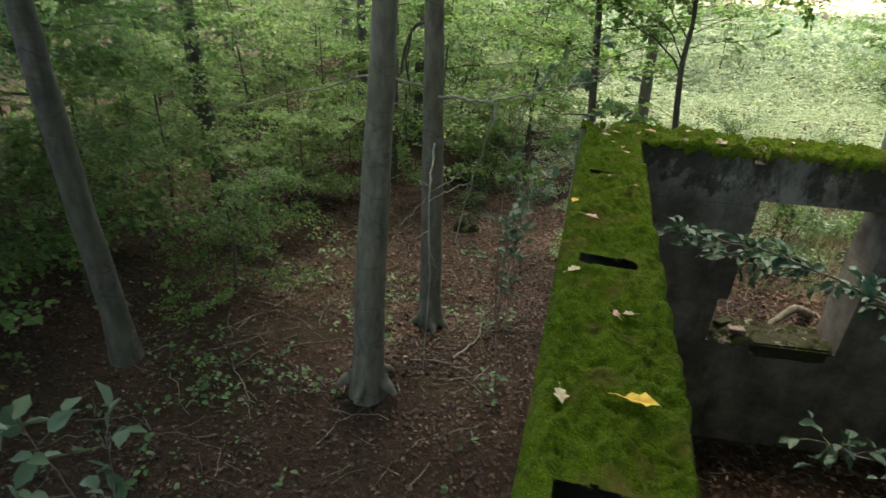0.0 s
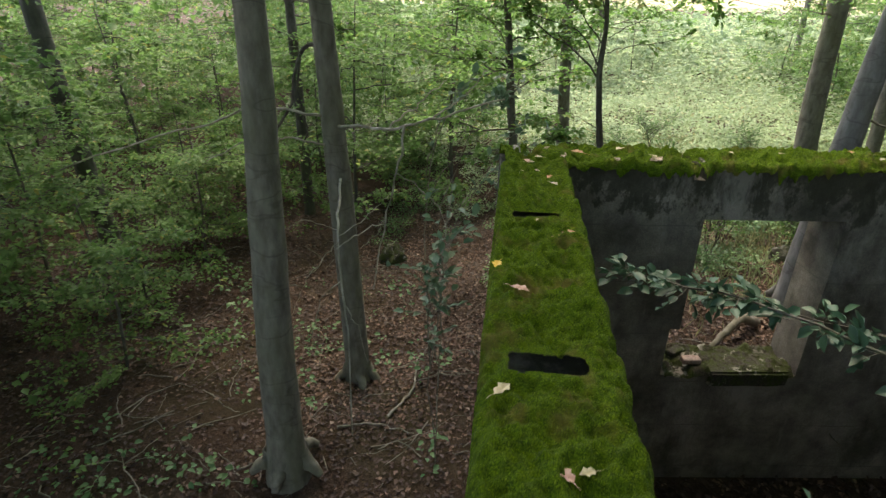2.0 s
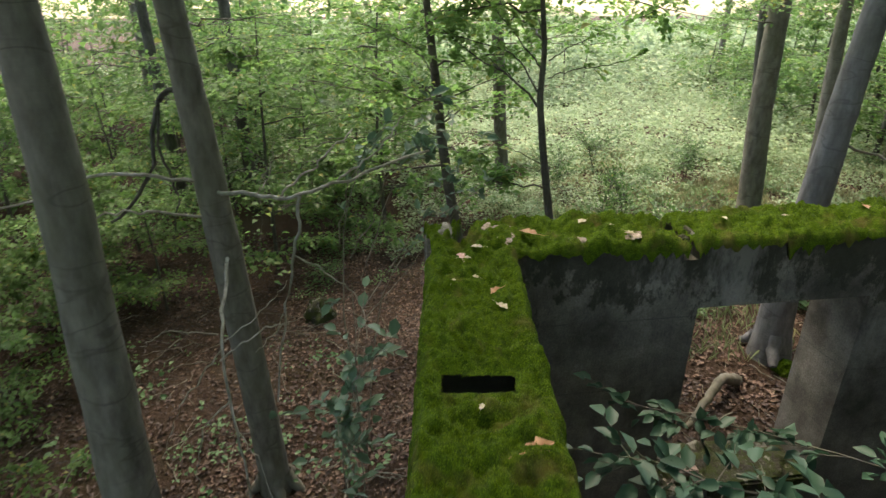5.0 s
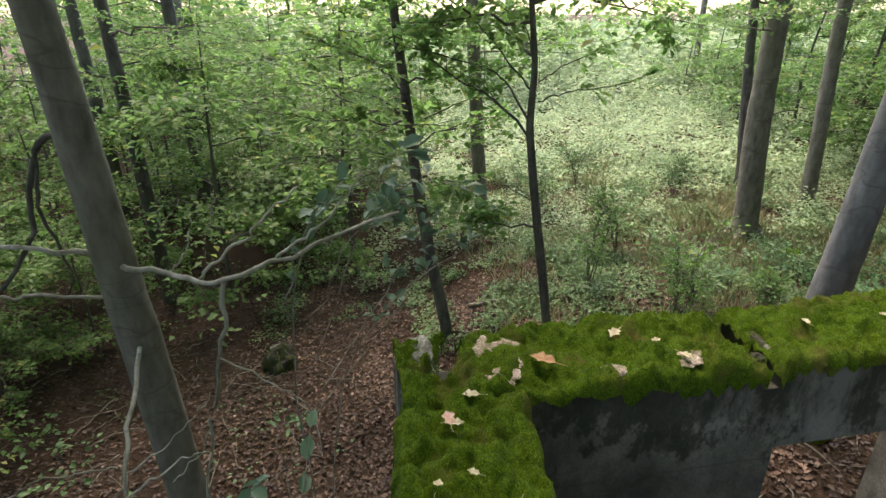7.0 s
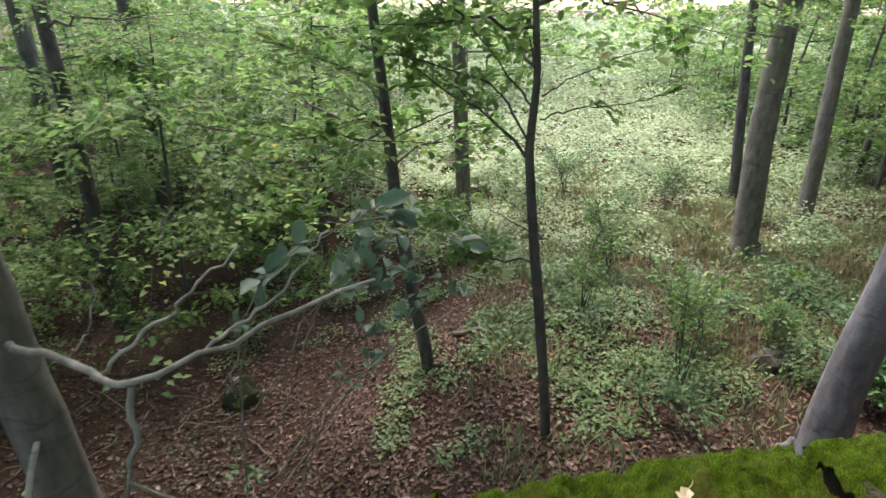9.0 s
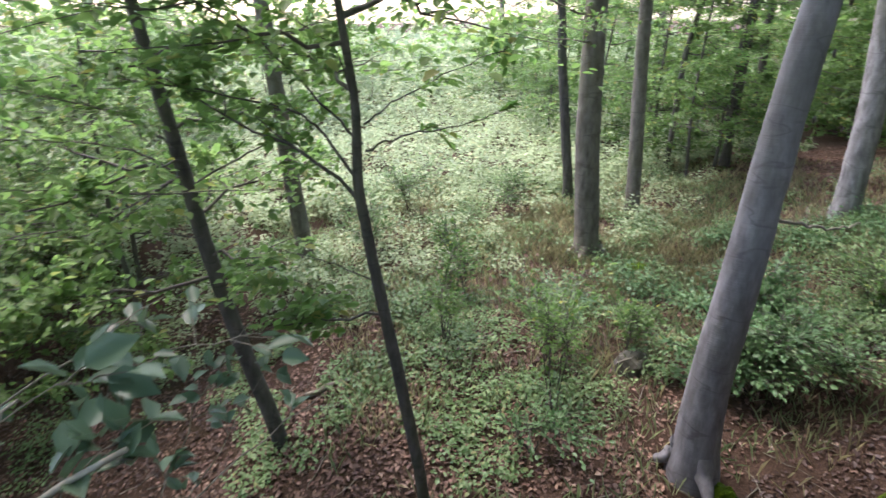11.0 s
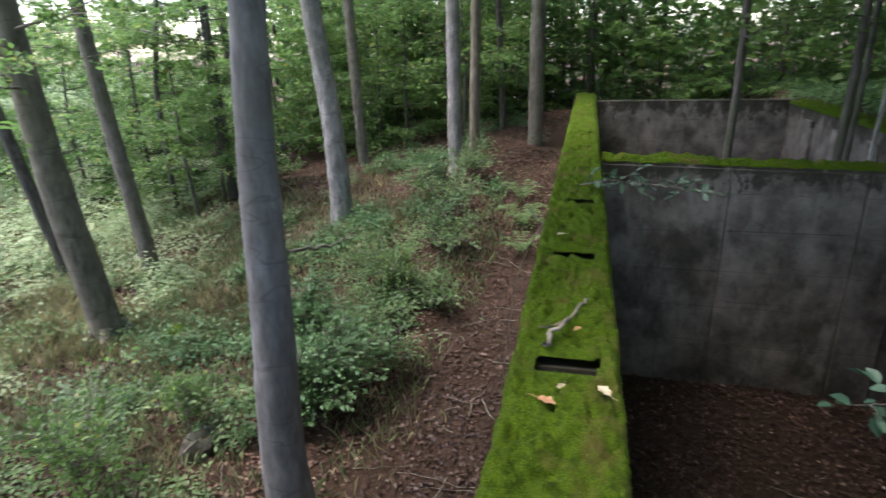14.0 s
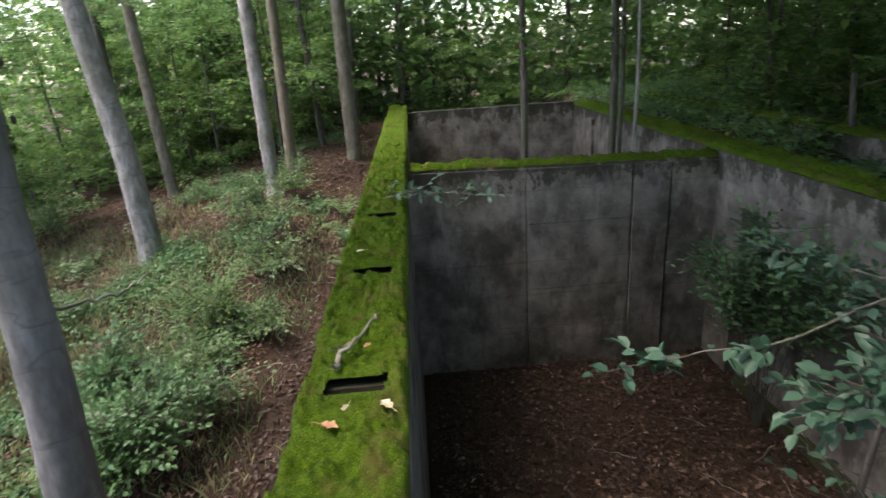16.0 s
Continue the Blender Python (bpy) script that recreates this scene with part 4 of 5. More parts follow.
litter("leaf_litter", 5500, (-11, -0.6), (-7, 11), 0.075, "brown and pale dead beech leaves on the ground", 11.0, ground_z, outside)
# shade under the beeches is put into this darker leaf colour
litter("leaf_litter", 38000, (-11, -0.6), (-7, 11), 0.075, "brown dead leaves under the beeches, coloured darker for shade", 16.0, ground_z, outside, DAMP_SHADE)
litter("leaf_litter", 42000, (-4, 16), (0.6, 12), 0.075, "brown dead leaves along the foot of the wall", 12.0, ground_z, lambda x, y: outside(x, y) & ((y > 3.0 + 0.1 * x) | (x < 2.2) | (x > 12)))
# path leaves darkened in colour to stand for the shade there
litter("leaf_litter", 20000, (1, 17), (0.6, 5.2), 0.075, "red-brown dead leaves on the path beside the wall, coloured darker for shade", 14.0, ground_z, lambda x, y: outside(x, y) & (y < 2.7 + 0.12 * x), DAMP_SHADE)
litter("leaf_litter", 7000, (-1.5, 4), (2.4, 7.5), 0.08, "pale brown dead leaves between the young beeches", 17.0, ground_z, outside)
litter("leaf_litter", 24000, (6, 26), (4, 14), 0.085, "brown dead leaves on the wooded slope", 15.0, ground_z, outside)
room_z = lambda x, y: ROOM + 0.05 * np.sin(1.7 * x + y - SKEW * x) * np.sin(1.9 * (y - SKEW * x)) + 0.10 * np.maximum(0, 1 - np.abs(y - SKEW * x + 5.5)) + 0.01
litter("leaf_litter", 24000, (0.05, 10.6), (-5.4, 1.4), 0.075, "dark brown dead leaves on the room floor", 13.0, room_z, lambda x, y: (y < SKEW * x - 0.05) & (y > SKEW * x - 5.4) & (x < 10.1 - SKEW * (y - 1)), DAMP_SHADE)


litter("leaf_litter", 4500, (0.05, 10.6), (-5.4, 1.4), 0.075, "red-brown dead leaves scattered on the room floor", 19.0, room_z, lambda x, y: (y < SKEW * x - 0.05) & (y > SKEW * x - 5.4) & (x < 10.1 - SKEW * (y - 1)))


def grass(name, count, xr, yr, label, mat, seed, bare):
    x, y = rng.uniform(*xr, count), rng.uniform(*yr, count)
    ok = outside(x, y) & (patchy(x, y, 0.5, seed) > bare)
    x, y = x[ok], y[ok]
    k = len(x)
    p = np.stack([x, y, ground_z(x, y)], -1)
    up = unit(np.array([0, 0, 1.0]) + rng.normal(0, 0.35, (k, 3)))
    hgt = rng.uniform(0.1, 0.34, (k, 1))
    bend = unit(rng.normal(0, 1, (k, 3)) * [1, 1, 0]) * hgt * 0.35
    side = unit(np.cross(up, bend)) * 0.006
    v = np.stack([p - side, p + side, p + up * hgt * .6 + side * .7 + bend * .3, p + up * hgt + bend, p + up * hgt * .6 - side * .7 + bend * .3], 1).reshape(-1, 3)
    f = np.arange(k)[:, None] * 5 + np.arange(5)[None]
    return tagged(new(name, mesh_of(name, v, f, mat)), label, "grass", kind="stuff")


STRAW = material("straw_grass", leaf_build((0.17, 0.18, 0.085), (0.3, 0.29, 0.15), (0.45, 0.41, 0.24)), 0.6, 0.4)
BLADE = material("green_grass", leaf_build((0.10, 0.16, 0.07), (0.19, 0.27, 0.12), (0.34, 0.4, 0.21)), 0.45, 0.45)
grass("grass", 15000, (0.5, 14), (3.4, 17), "thin green woodland grass in tufts", BLADE, 23.0, -0.2)
grass("grass", 17000, (1, 16), (5.5, 17), "straw-coloured and green woodland grass", STRAW, 21.0, -0.05)
grass("grass", 600, (1.0, 7), (1.2, 5), "dry grass stalks at the foot of the wall", STRAW, 22.0, 0.05)


grass("grass", 9000, (4.5, 11), (7.5, 12.5), "dry straw-coloured grass round the stout beech", STRAW, 27.0, -0.1)


def sticks(count, xr, yr, zf, label, seed, length=(0.25, 1.1), radius=(0.004, 0.014)):
    r = np.random.default_rng(seed)
    made = []
    while len(made) < count:
        x, y = r.uniform(*xr), r.uniform(*yr)
        if not outside(np.array([x]), np.array([y]))[0] and zf is ground_z:
            continue
        a, ln = r.uniform(0, 6.28), r.uniform(*length)
        e = (x + math.cos(a) * ln, y + math.sin(a) * ln)
        w = wander((x, y, float(zf(x, y)) + .02), (e[0], e[1], float(zf(*e)) + .03), 7, 0.03 * ln, r)
        rr = r.uniform(*radius)
        made.append(tube_arrays(w, np.linspace(rr, rr * .4, 7), 5))
    return tagged(new("twig_litter", mesh_of("twig_litter", *joined(made), TWIG)), label, "twigs", kind="stuff")


sticks(260, (-7, -0.8), (-7, 7), ground_z, "pale fallen twigs on the forest floor", 5)
sticks(200, (0, 12), (0.9, 8), ground_z, "fallen twigs along the wall", 6)
sticks(60, (0.5, 9), (-5, -0.4), room_z, "fallen twigs on the room floor", 7, (0.2, 0.7))


# ---- branches and shrubs near the path ----

ROOMLEAF = material("room_tree_leaf", leaf_build((0.02, 0.055, 0.032), (0.034, 0.082, 0.048), (0.06, 0.125, 0.08)), 0.5, 0.3)


def shrub(name, base, stems, leaf, mat, label, seed, category="shrub", start=0.35, bark_mat=None):
    """A shrub: each stem is (points, radius, leaf count, reach); leaves stand along the outer part of each stem on short stalks."""
    r = np.random.default_rng(seed)
    root = tagged(empty(name, Matrix.Translation(base)), label, category)
    b0 = np.array(base)
    for points, rad, count, reach in stems:
        p = np.array(points, float) - b0
        t = np.linspace(0, 1, 16)
        k = np.linspace(0, 1, len(p))
        q = np.stack([np.interp(t, k, p[:, c]) for c in range(3)], 1)
        for _ in range(2):
            q[1:-1] = (q[:-2] + 2 * q[1:-1] + q[2:]) / 4
        q[1:-1] += r.normal(0, 0.012, (14, 3))
        tubes = [tube_arrays(q, np.linspace(rad, rad * .25, 16), 6)]
        out = []
        for _ in range(count):
            j = r.uniform(start, 1.0)
            s = np.array([np.interp(j, t, q[:, c]) for c in range(3)])
            d = np.gradient(q, axis=0)[int(j * 15)]
            d = d / np.linalg.norm(d)
            e = s + (d * r.uniform(0.1, 0.8) + r.normal(0, 0.6, 3) * [1, 1, 0.45]) * reach * r.uniform(0.3, 1)
            tubes.append(tube_arrays(wander(s, e, 4, 0.01, r), [0.0035, 0.003, 0.0025, 0.002], 4))
            for m in range(3):
                f = s + (e - s) * (0.45 + 0.28 * m)
                way = unit((e - s)[None] + r.normal(0, 0.09, (1, 3)))[0]
                out.append((f, way, unit(np.array([[0, 0, 1.0]]) + r.normal(0, 0.4, (1, 3)))[0], leaf * r.uniform(0.65, 1.2)))
        ob = new("stem", smooth_mesh(mesh_of("stem", *joined(tubes), bark_mat or TWIG)))
        ob.parent = root
        if out:
            b, w, nn, ln = (np.array(a) for a in zip(*out))
            lo = new("foliage", mesh_of("foliage", *leaf_arrays(b, w, nn, ln, ln * .62, sides=6), mat))
            lo.parent = root
    return root


g = lambda x, y: float(ground_z(x, y))
shrub("room_tree", (4.6, -2.9, ROOM), [
    ([(4.6, -2.9, ROOM), (4.5, -2.8, -2.2), (4.4, -2.9, 0.2), (4.6, -3.2, 1.6)], 0.045, 90, 0.7),
    ([(4.5, -2.8, -2.2), (3.2, -2.6, -1.0), (1.68, -2.31, -0.43), (1.1, -1.9, -0.36), (0.4, -1.56, -0.42)], 0.016, 60, 0.3),
    ([(3.4, -2.6, -1.1), (2.8, -1.5, -0.9), (1.75, -0.8, -1.0), (0.7, -0.45, -0.95)], 0.011, 46, 0.3),
    ([(4.5, -2.8, -1.9), (2.6, -2.9, -1.5), (1.3, -2.9, -1.35)], 0.014, 30, 0.4),
    ([(4.4, -2.9, 0.1), (3.75, -1.75, 0.02), (3.9, -1.2, -0.18), (4.03, -0.8, -0.35)], 0.009, 22, 0.22),
    ([(4.4, -2.9, 0.1), (3.5, -2.1, -0.1), (3.5, -1.85, -0.3)], 0.009, 48, 0.32),
    ([(4.45, -2.9, -0.6), (3.6, -2.4, -0.2), (3.3, -2.2, -0.05)], 0.009, 48, 0.34),
    ([(4.4, -2.9, 0.0), (5.0, -2.7, -0.05), (5.6, -2.4, -0.1)], 0.009, 34, 0.3),
    ([(4.5, -2.9, -0.8), (5.2, -3.4, -0.6), (5.9, -3.6, -0.8)], 0.012, 90, 0.5),
    ([(4.5, -2.9, -1.2), (5.0, -3.5, -1.0), (5.4, -4.0, -1.2)], 0.012, 90, 0.6)], 0.115, ROOMLEAF, "young tree with broad green leaves growing in the ruined room", 3, "tree", bark_mat=DARK)
shrub("wall_bush", (8.3, -3.95, ROOM), [([(8.3, -3.95, ROOM), (8.25 + dx * .4, -3.9 + dy * .4, -2.6), (8.15 + dx, -3.8 + dy, -1.1 - dz)], 0.012, 120, 0.5) for dx, dy, dz in ((.15, .8, 0.0), (-.1, .3, -.45), (-.4, -.3, .1), (-.1, .2, .5), (.1, .5, .3), (-.3, 0, .9), (0, .1, 0), (-.2, .7, .3), (-.3, .5, -.2), (-.6, .1, .2), (-.9, .1, -.2), (-1.3, .0, -.35), (-.8, .2, .15), (-1.5, -.1, -.1))], 0.09, SHRUB, "dense small-leaved bush against the inner wall", 9, start=0.64, bark_mat=DARK)
shrub("hazel_shrub", (-1.2, 0.1, g(-1.2, 0.1)), [
    ([(-1.2, 0.1, g(-1.2, 0.1)), (-1.15, -0.1, -1.5), (-1.1, -0.15, -0.2)], 0.008, 18, 0.4),
    ([(-1.2, 0.1, g(-1.2, 0.1)), (-1.3, -0.2, -1.6), (-1.05, -0.3, -0.75)], 0.008, 20, 0.42),
    ([(-1.2, 0.1, -2.6), (-1.25, -0.1, -1.7), (-1.3, -0.25, -1.1)], 0.007, 16, 0.4)], 0.125, BIGLEAF, "slim hazel shrub with broad grey-green leaves beside the wall", 4)
shrub("hazel_shrub", (-1.6, 2.5, g(-1.6, 2.5)), [
    ([(-1.6, 2.5, g(-1.6, 2.5)), (-1.75, 2.3, -1.2), (-1.34, 2.3, 0.2), (-0.92, 2.45, 0.3), (-0.5, 2.58, 0.5)], 0.010, 7, 0.2),
    ([(-1.7, 2.4, -1.0), (-1.5, 2.0, -0.2), (-1.18, 1.79, 0.4), (-0.65, 1.5, 0.78)], 0.007, 7, 0.2),
    ([(-1.6, 2.5, -1.2), (-1.2, 2.0, -0.4), (-0.97, 1.8, 0.15), (-0.54, 1.97, 0.26)], 0.007, 8, 0.2),
    ([(-1.6, 2.5, g(-1.6, 2.5)), (-1.3, 2.5, -1.6), (-0.72, 2.55, -0.85), (-0.26, 2.58, -0.5), (0.18, 2.54, -0.2)], 0.009, 3, 0.2),
    ([(-1.5, 2.5, -1.5), (-0.93, 2.41, 0.05), (-0.49, 2.33, 0.38), (0.0, 2.46, 0.24)], 0.007, 10, 0.22),
    ([(-1.5, 2.5, -1.9), (-0.8, 3.0, -1.0), (-0.5, 3.33, -0.54), (-0.1, 3.19, 0.0)], 0.007, 10, 0.25),
    ([(-1.6, 2.5, -2.2), (-0.6, 3.4, -1.3), (-0.03, 3.9, -0.74)], 0.007, 8, 0.25)], 0.14, BIGLEAF, "bent hazel with thin pale twigs at the wall's corner", 5)
shrub("hazel_shrub", (-2.9, -4.6, g(-2.9, -4.6)), [
    ([(-2.9, -4.6, g(-2.9, -4.6)), (-2.85, -4.9, -1.6), (-2.72, -5.2, -0.35)], 0.01, 12, 0.25),
    ([(-2.9, -4.6, g(-2.9, -4.6)), (-2.8, -4.8, -1.6), (-2.5, -5.0, -0.6)], 0.01, 12, 0.24)], 0.12, BIGLEAF, "small hazel shrub with broad leaves on the slope", 6)
shrub("overhanging_twig", (7.7, 2.3, g(7.7, 2.3)), [
    ([(7.7, 2.3, g(7.7, 2.3)), (7.7, 2.1, -1.2), (7.4, 1.4, 0.08), (6.9, 0.65, 0.22), (6.25, 0.02, 0.3)], 0.009, 34, 0.26)], 0.095, BIGLEAF, "leafy twig that reaches across the mossy wall top", 7)
for k, (x, y, hh) in enumerate([(3.55, 5.3, 2.0), (2.9, 4.75, 0.75), (5.3, 6.0, 1.0), (6.3, 4.6, 1.3), (2.7, 7.2, 1.6), (7.2, 4.3, 1.1), (9.4, 4.9, 1.2), (11.5, 5.0, 1.3), (3.8, 9.0, 1.6), (13.5, 5.4, 1.2)]):
    r = random.Random(k)
    z = g(x, y)
    stems = [([(x, y, z), (x + r.uniform(-.25, .25), y + r.uniform(-.25, .25), z + hh * .5), (x + r.uniform(-.6, .6), y + r.uniform(-.6, .6), z + hh * r.uniform(.75, 1))], 0.01, 34, 0.45) for _ in range(5)]
    shrub("woodland_shrub", (x, y, z), stems, 0.075, YOUNG if k == 0 else GREEN if k % 2 == 0 else SHRUB, "small leafy shrub among the undergrowth", 20 + k, bark_mat=DARK)
for k, (x, y, hh) in enumerate([(11.2, 4.5, 0.9), (12.6, 5.0, 1.1), (10.0, 5.4, 1.0), (9.6, 4.2, 0.7), (14.4, 5.0, 1.1), (13.4, 5.6, 1.0), (8.4, 4.9, 0.8), (7.4, 4.4, 0.7), (4.1, 6.4, 1.5), (4.2, 13.8, 1.6), (2.6, 11.5, 1.3), (6.6, 12.6, 1.4), (14.2, 11.5, 1.5)]):
    r = random.Random(70 + k)
    z = g(x, y)
    stems = [([(x, y, z), (x + r.uniform(-.35, .35), y + r.uniform(-.35, .35), z + hh * .5), (x + r.uniform(-.8, .8), y + r.uniform(-.8, .8), z + hh * r.uniform(.6, 1))], 0.009, 44, 0.5) for _ in range(6)]
    shrub("bramble_bush", (x, y, z), stems, 0.08, BRAMBLE, "light green leafy bush beside the woodland path", 80 + k, bark_mat=DARK)

for k, (x, y, hh) in enumerate([(6.6, 5.0, 1.15), (5.9, 4.6, 0.9), (7.8, 5.7, 1.2)]):
    r = random.Random(170 + k)
    z = g(x, y)
    stems = [([(x, y, z), (x + r.uniform(-.3, .3), y + r.uniform(-.3, .3), z + hh * .5), (x + r.uniform(-.7, .7), y + r.uniform(-.7, .7), z + hh * r.uniform(.6, 1))], 0.012, 60, 0.5) for _ in range(7)]
    shrub("elder_bush", (x, y, z), stems, 0.10, SHRUB, "dense dark green bush behind the leaning beech", 180 + k, bark_mat=DARK)


def fern(x, y, size, seed):
    """A fern: arching fronds, each with two rows of leaflets."""
    r = np.random.default_rng(seed)
    root = tagged(empty("fern", Matrix.Translation((x, y, g(x, y)))), "light green fern with arching fronds beside the wall", "fern")
    for k in range(9):
        h = 2 * math.pi * (k + r.uniform(-.3, .3)) / 9
        t = np.linspace(0, 1, 14)
        reach, lift = size * r.uniform(.75, 1), size * r.uniform(.9, 1.3)
        q = np.stack([math.cos(h) * reach * t, math.sin(h) * reach * t, lift * (1.7 * t - 1.25 * t * t)], 1)
        stalk = tube_arrays(q, np.linspace(0.005, 0.0015, 14), 4)
        d = unit(np.gradient(q, axis=0))
        side = unit(np.cross(d, [0, 0, 1.0]))
        b, w, ln = [], [], []
        for j in range(2, 14):
            for s in (-1, 1):
                b.append(q[j]); w.append(s * side[j] + 0.35 * d[j]); ln.append(size * 0.17 * math.sin(math.pi * (0.12 + 0.85 * (1 - t[j]) * .55 + .0)) )
        b, w, ln = np.array(b), unit(np.array(w)), np.array(ln)
        lo = tagged(new("frond", mesh_of("frond", *joined([stalk, leaf_arrays(b, w, np.tile([0, 0, 1.0], (len(b), 1)), ln, ln * .28, sides=6)]), BRAMBLE)), kind="stuff")
        lo.parent = root
    return root


fern(12.6, 3.2, 0.75, 1)
fern(11.6, 3.0, 0.6, 2)
fern(13.6, 3.5, 0.7, 3)
# dead pale branches by the beech and lying sticks
def branch(name, base, paths, mat, label, seed):
    r = np.random.default_rng(seed)
    root = tagged(empty(name, Matrix.Translation(base)), label, "branch")
    for points, rad in paths:
        p = np.array(points, float) - np.array(base)
        t = np.linspace(0, 1, 18)
        q = np.stack([np.interp(t, np.linspace(0, 1, len(p)), p[:, c]) for c in range(3)], 1)
        q[1:-1] = (q[:-2] + 2 * q[1:-1] + q[2:]) / 4
        q[1:-1] += r.normal(0, 0.012, (16, 3))
        ob = new("piece", smooth_mesh(mesh_of("piece", *tube_arrays(q, np.linspace(rad, rad * .45, 18), 7), mat)))
        ob.parent = root
    return root


PALETWIG = bark("bare_wood", (0.16, 0.145, 0.11), (0.27, 0.25, 0.2), (0.4, 0.38, 0.32))
branch("dead_branch", (-2.9, 2.05, -0.2), [
    ([(-2.9, 2.05, -0.22), (-2.45, 1.75, -0.16), (-2.05, 1.5, -0.14), (-1.8, 1.3, -0.04), (-1.3, 1.6, 0.08), (-0.62, 1.85, 0.25)], 0.026),
    ([(-1.8, 1.3, -0.04), (-1.86, 1.27, -0.4), (-1.95, 1.22, -0.85), (-2.06, 1.17, -1.31), (-2.2, 1.1, -2.2)], 0.018),
    ([(-1.9, 1.24, -0.6), (-1.65, 1.21, -0.72), (-1.42, 1.26, -0.96), (-1.3, 1.28, -1.11), (-1.25, 1.2, -1.5)], 0.008),
    ([(-2.02, 1.2, -1.15), (-2.15, 1.2, -1.44), (-2.35, 1.1, -1.6)], 0.008),
    ([(-2.1, 1.5, -0.14), (-1.75, 1.75, 0.1), (-1.37, 1.9, 0.45)], 0.014),
    ([(-2.35, 1.7, -0.16), (-2.2, 1.75, 0.0), (-2.12, 1.8, 0.35)], 0.007),
    ([(-1.5, 1.5, 0.02), (-1.1, 1.6, 0.3), (-0.85, 1.75, 0.6)], 0.012),
    ([(-3.05, 2.0, -0.1), (-3.43, 1.9, -0.03), (-4.0, 2.0, 0.0), (-4.63, 2.21, -0.27), (-5.3, 1.95, -0.42), (-6.3, 1.0, -0.75)], 0.022),
    ([(-3.05, 1.98, -0.48), (-3.48, 1.8, -0.36), (-3.9, 1.7, -0.34), (-4.6, 1.6, -0.7)], 0.016)], PALETWIG, "bare pale low branches of the beech", 8)
branch("dead_branch", (-2.8, 1.9, -0.8), [
    ([(-2.84, 1.95, -0.95), (-2.72, 1.4, -1.2), (-2.6, 0.9, -1.45), (-2.5, 0.7, -2.1), (-2.42, 0.6, -2.6), (-2.45, 0.6, g(-2.45, .6))], 0.02),
    ([(-2.6, 0.9, -1.45), (-2.9, 0.6, -1.8), (-3.1, 0.4, -2.3)], 0.008),
    ([(-2.62, 0.95, -1.3), (-2.88, 0.62, -1.06), (-3.1, 0.5, -1.14)], 0.007),
    ([(-2.58, 0.8, -1.5), (-2.13, 0.9, -1.18), (-1.94, 0.98, -1.2)], 0.009),
    ([(-2.52, 0.72, -1.9), (-2.76, 0.58, -2.1), (-2.85, 0.53, -2.5), (-2.88, 0.51, -2.8)], 0.008),
    ([(-2.48, 0.68, -2.2), (-2.3, 0.6, -2.5), (-2.15, 0.5, -2.95)], 0.007),
    ([(-2.6, 1.0, -1.4), (-2.2, 1.0, -1.1), (-1.95, 1.1, -0.8)], 0.007)], PALETWIG, "pale bare hanging stick against the beech", 9)
branch("broken_snag", (-3.1, 2.1, 0.8), [
    ([(-3.05, 2.15, 0.8), (-3.28, 2.16, 0.8), (-3.4, 2.12, 0.6), (-3.5, 2.06, 0.0), (-3.7, 1.95, -0.3), (-3.95, 1.85, -0.5)], 0.032),
    ([(-3.36, 2.14, 0.7), (-3.42, 2.1, 0.2), (-3.3, 2.1, -0.3), (-3.5, 2.2, -0.8)], 0.018)], DARK, "dark broken branch hanging from the beech", 10)
branch("fallen_branch", (-1.7, 2.0, g(-1.7, 2.0)), [
    ([(-2.05, 1.1, g(-2.05, 1.1) + .04), (-1.85, 1.6, g(-1.85, 1.6) + .05), (-1.75, 2.0, g(-1.75, 2) + .06), (-1.9, 2.6, g(-1.9, 2.6) + .05), (-1.7, 3.1, g(-1.7, 3.1) + .05)], 0.024),
    ([(-1.75, 2.0, g(-1.75, 2) + .06), (-1.4, 2.1, g(-1.4, 2.1) + .05), (-1.05, 1.95, g(-1.05, 1.95) + .04)], 0.015),
    ([(-2.7, 0.7, g(-2.7, .7) + .05), (-2.2, 0.9, g(-2.2, .9) + .04), (-1.6, 0.8, g(-1.6, .8) + .04)], 0.02)], TWIG, "crooked fallen branch on the forest floor", 11)
branch("dead_limb", (4.6, 3.6, -0.1), [([(4.58, 3.58, -0.08), (5.1, 3.6, -0.25), (5.6, 3.56, -0.34), (5.95, 3.54, -0.33)], 0.02), ([(5.2, 3.6, -0.26), (5.3, 3.7, -0.1)], 0.008)], TWIG, "short green-grey dead limb stuck on the leaning beech", 15)
branch("bent_log", (3.0, 2.4, g(3.0, 2.4)), [([(3.6, 2.9, g(3.6, 2.9) + .1), (3.3, 2.75, -3.1), (2.95, 2.4, -3.2), (2.6, 2.1, g(2.6, 2.1) + .02)], 0.085)], BEECH, "thick bent pale log outside the window", 12)
branch("fallen_pole", (2.0, 7.2, g(2.0, 7.2)), [([(0.4, 7.0, g(0.4, 7.0) + .08), (1.9, 7.2, g(1.9, 7.2) + .08), (3.6, 7.25, g(3.6, 7.25) + .08)], 0.045)], TWIG, "fallen pole lying in the undergrowth", 13)
branch("stick", (3.74, 0.79, 0.04), [([(3.47, 0.86, 0.05), (3.74, 0.80, 0.06), (4.1, 0.71, 0.07)], 0.016), ([(3.72, 0.8, 0.06), (3.66, 0.93, 0.06)], 0.007)], TWIG, "short mossy grey stick on the wall top", 14)


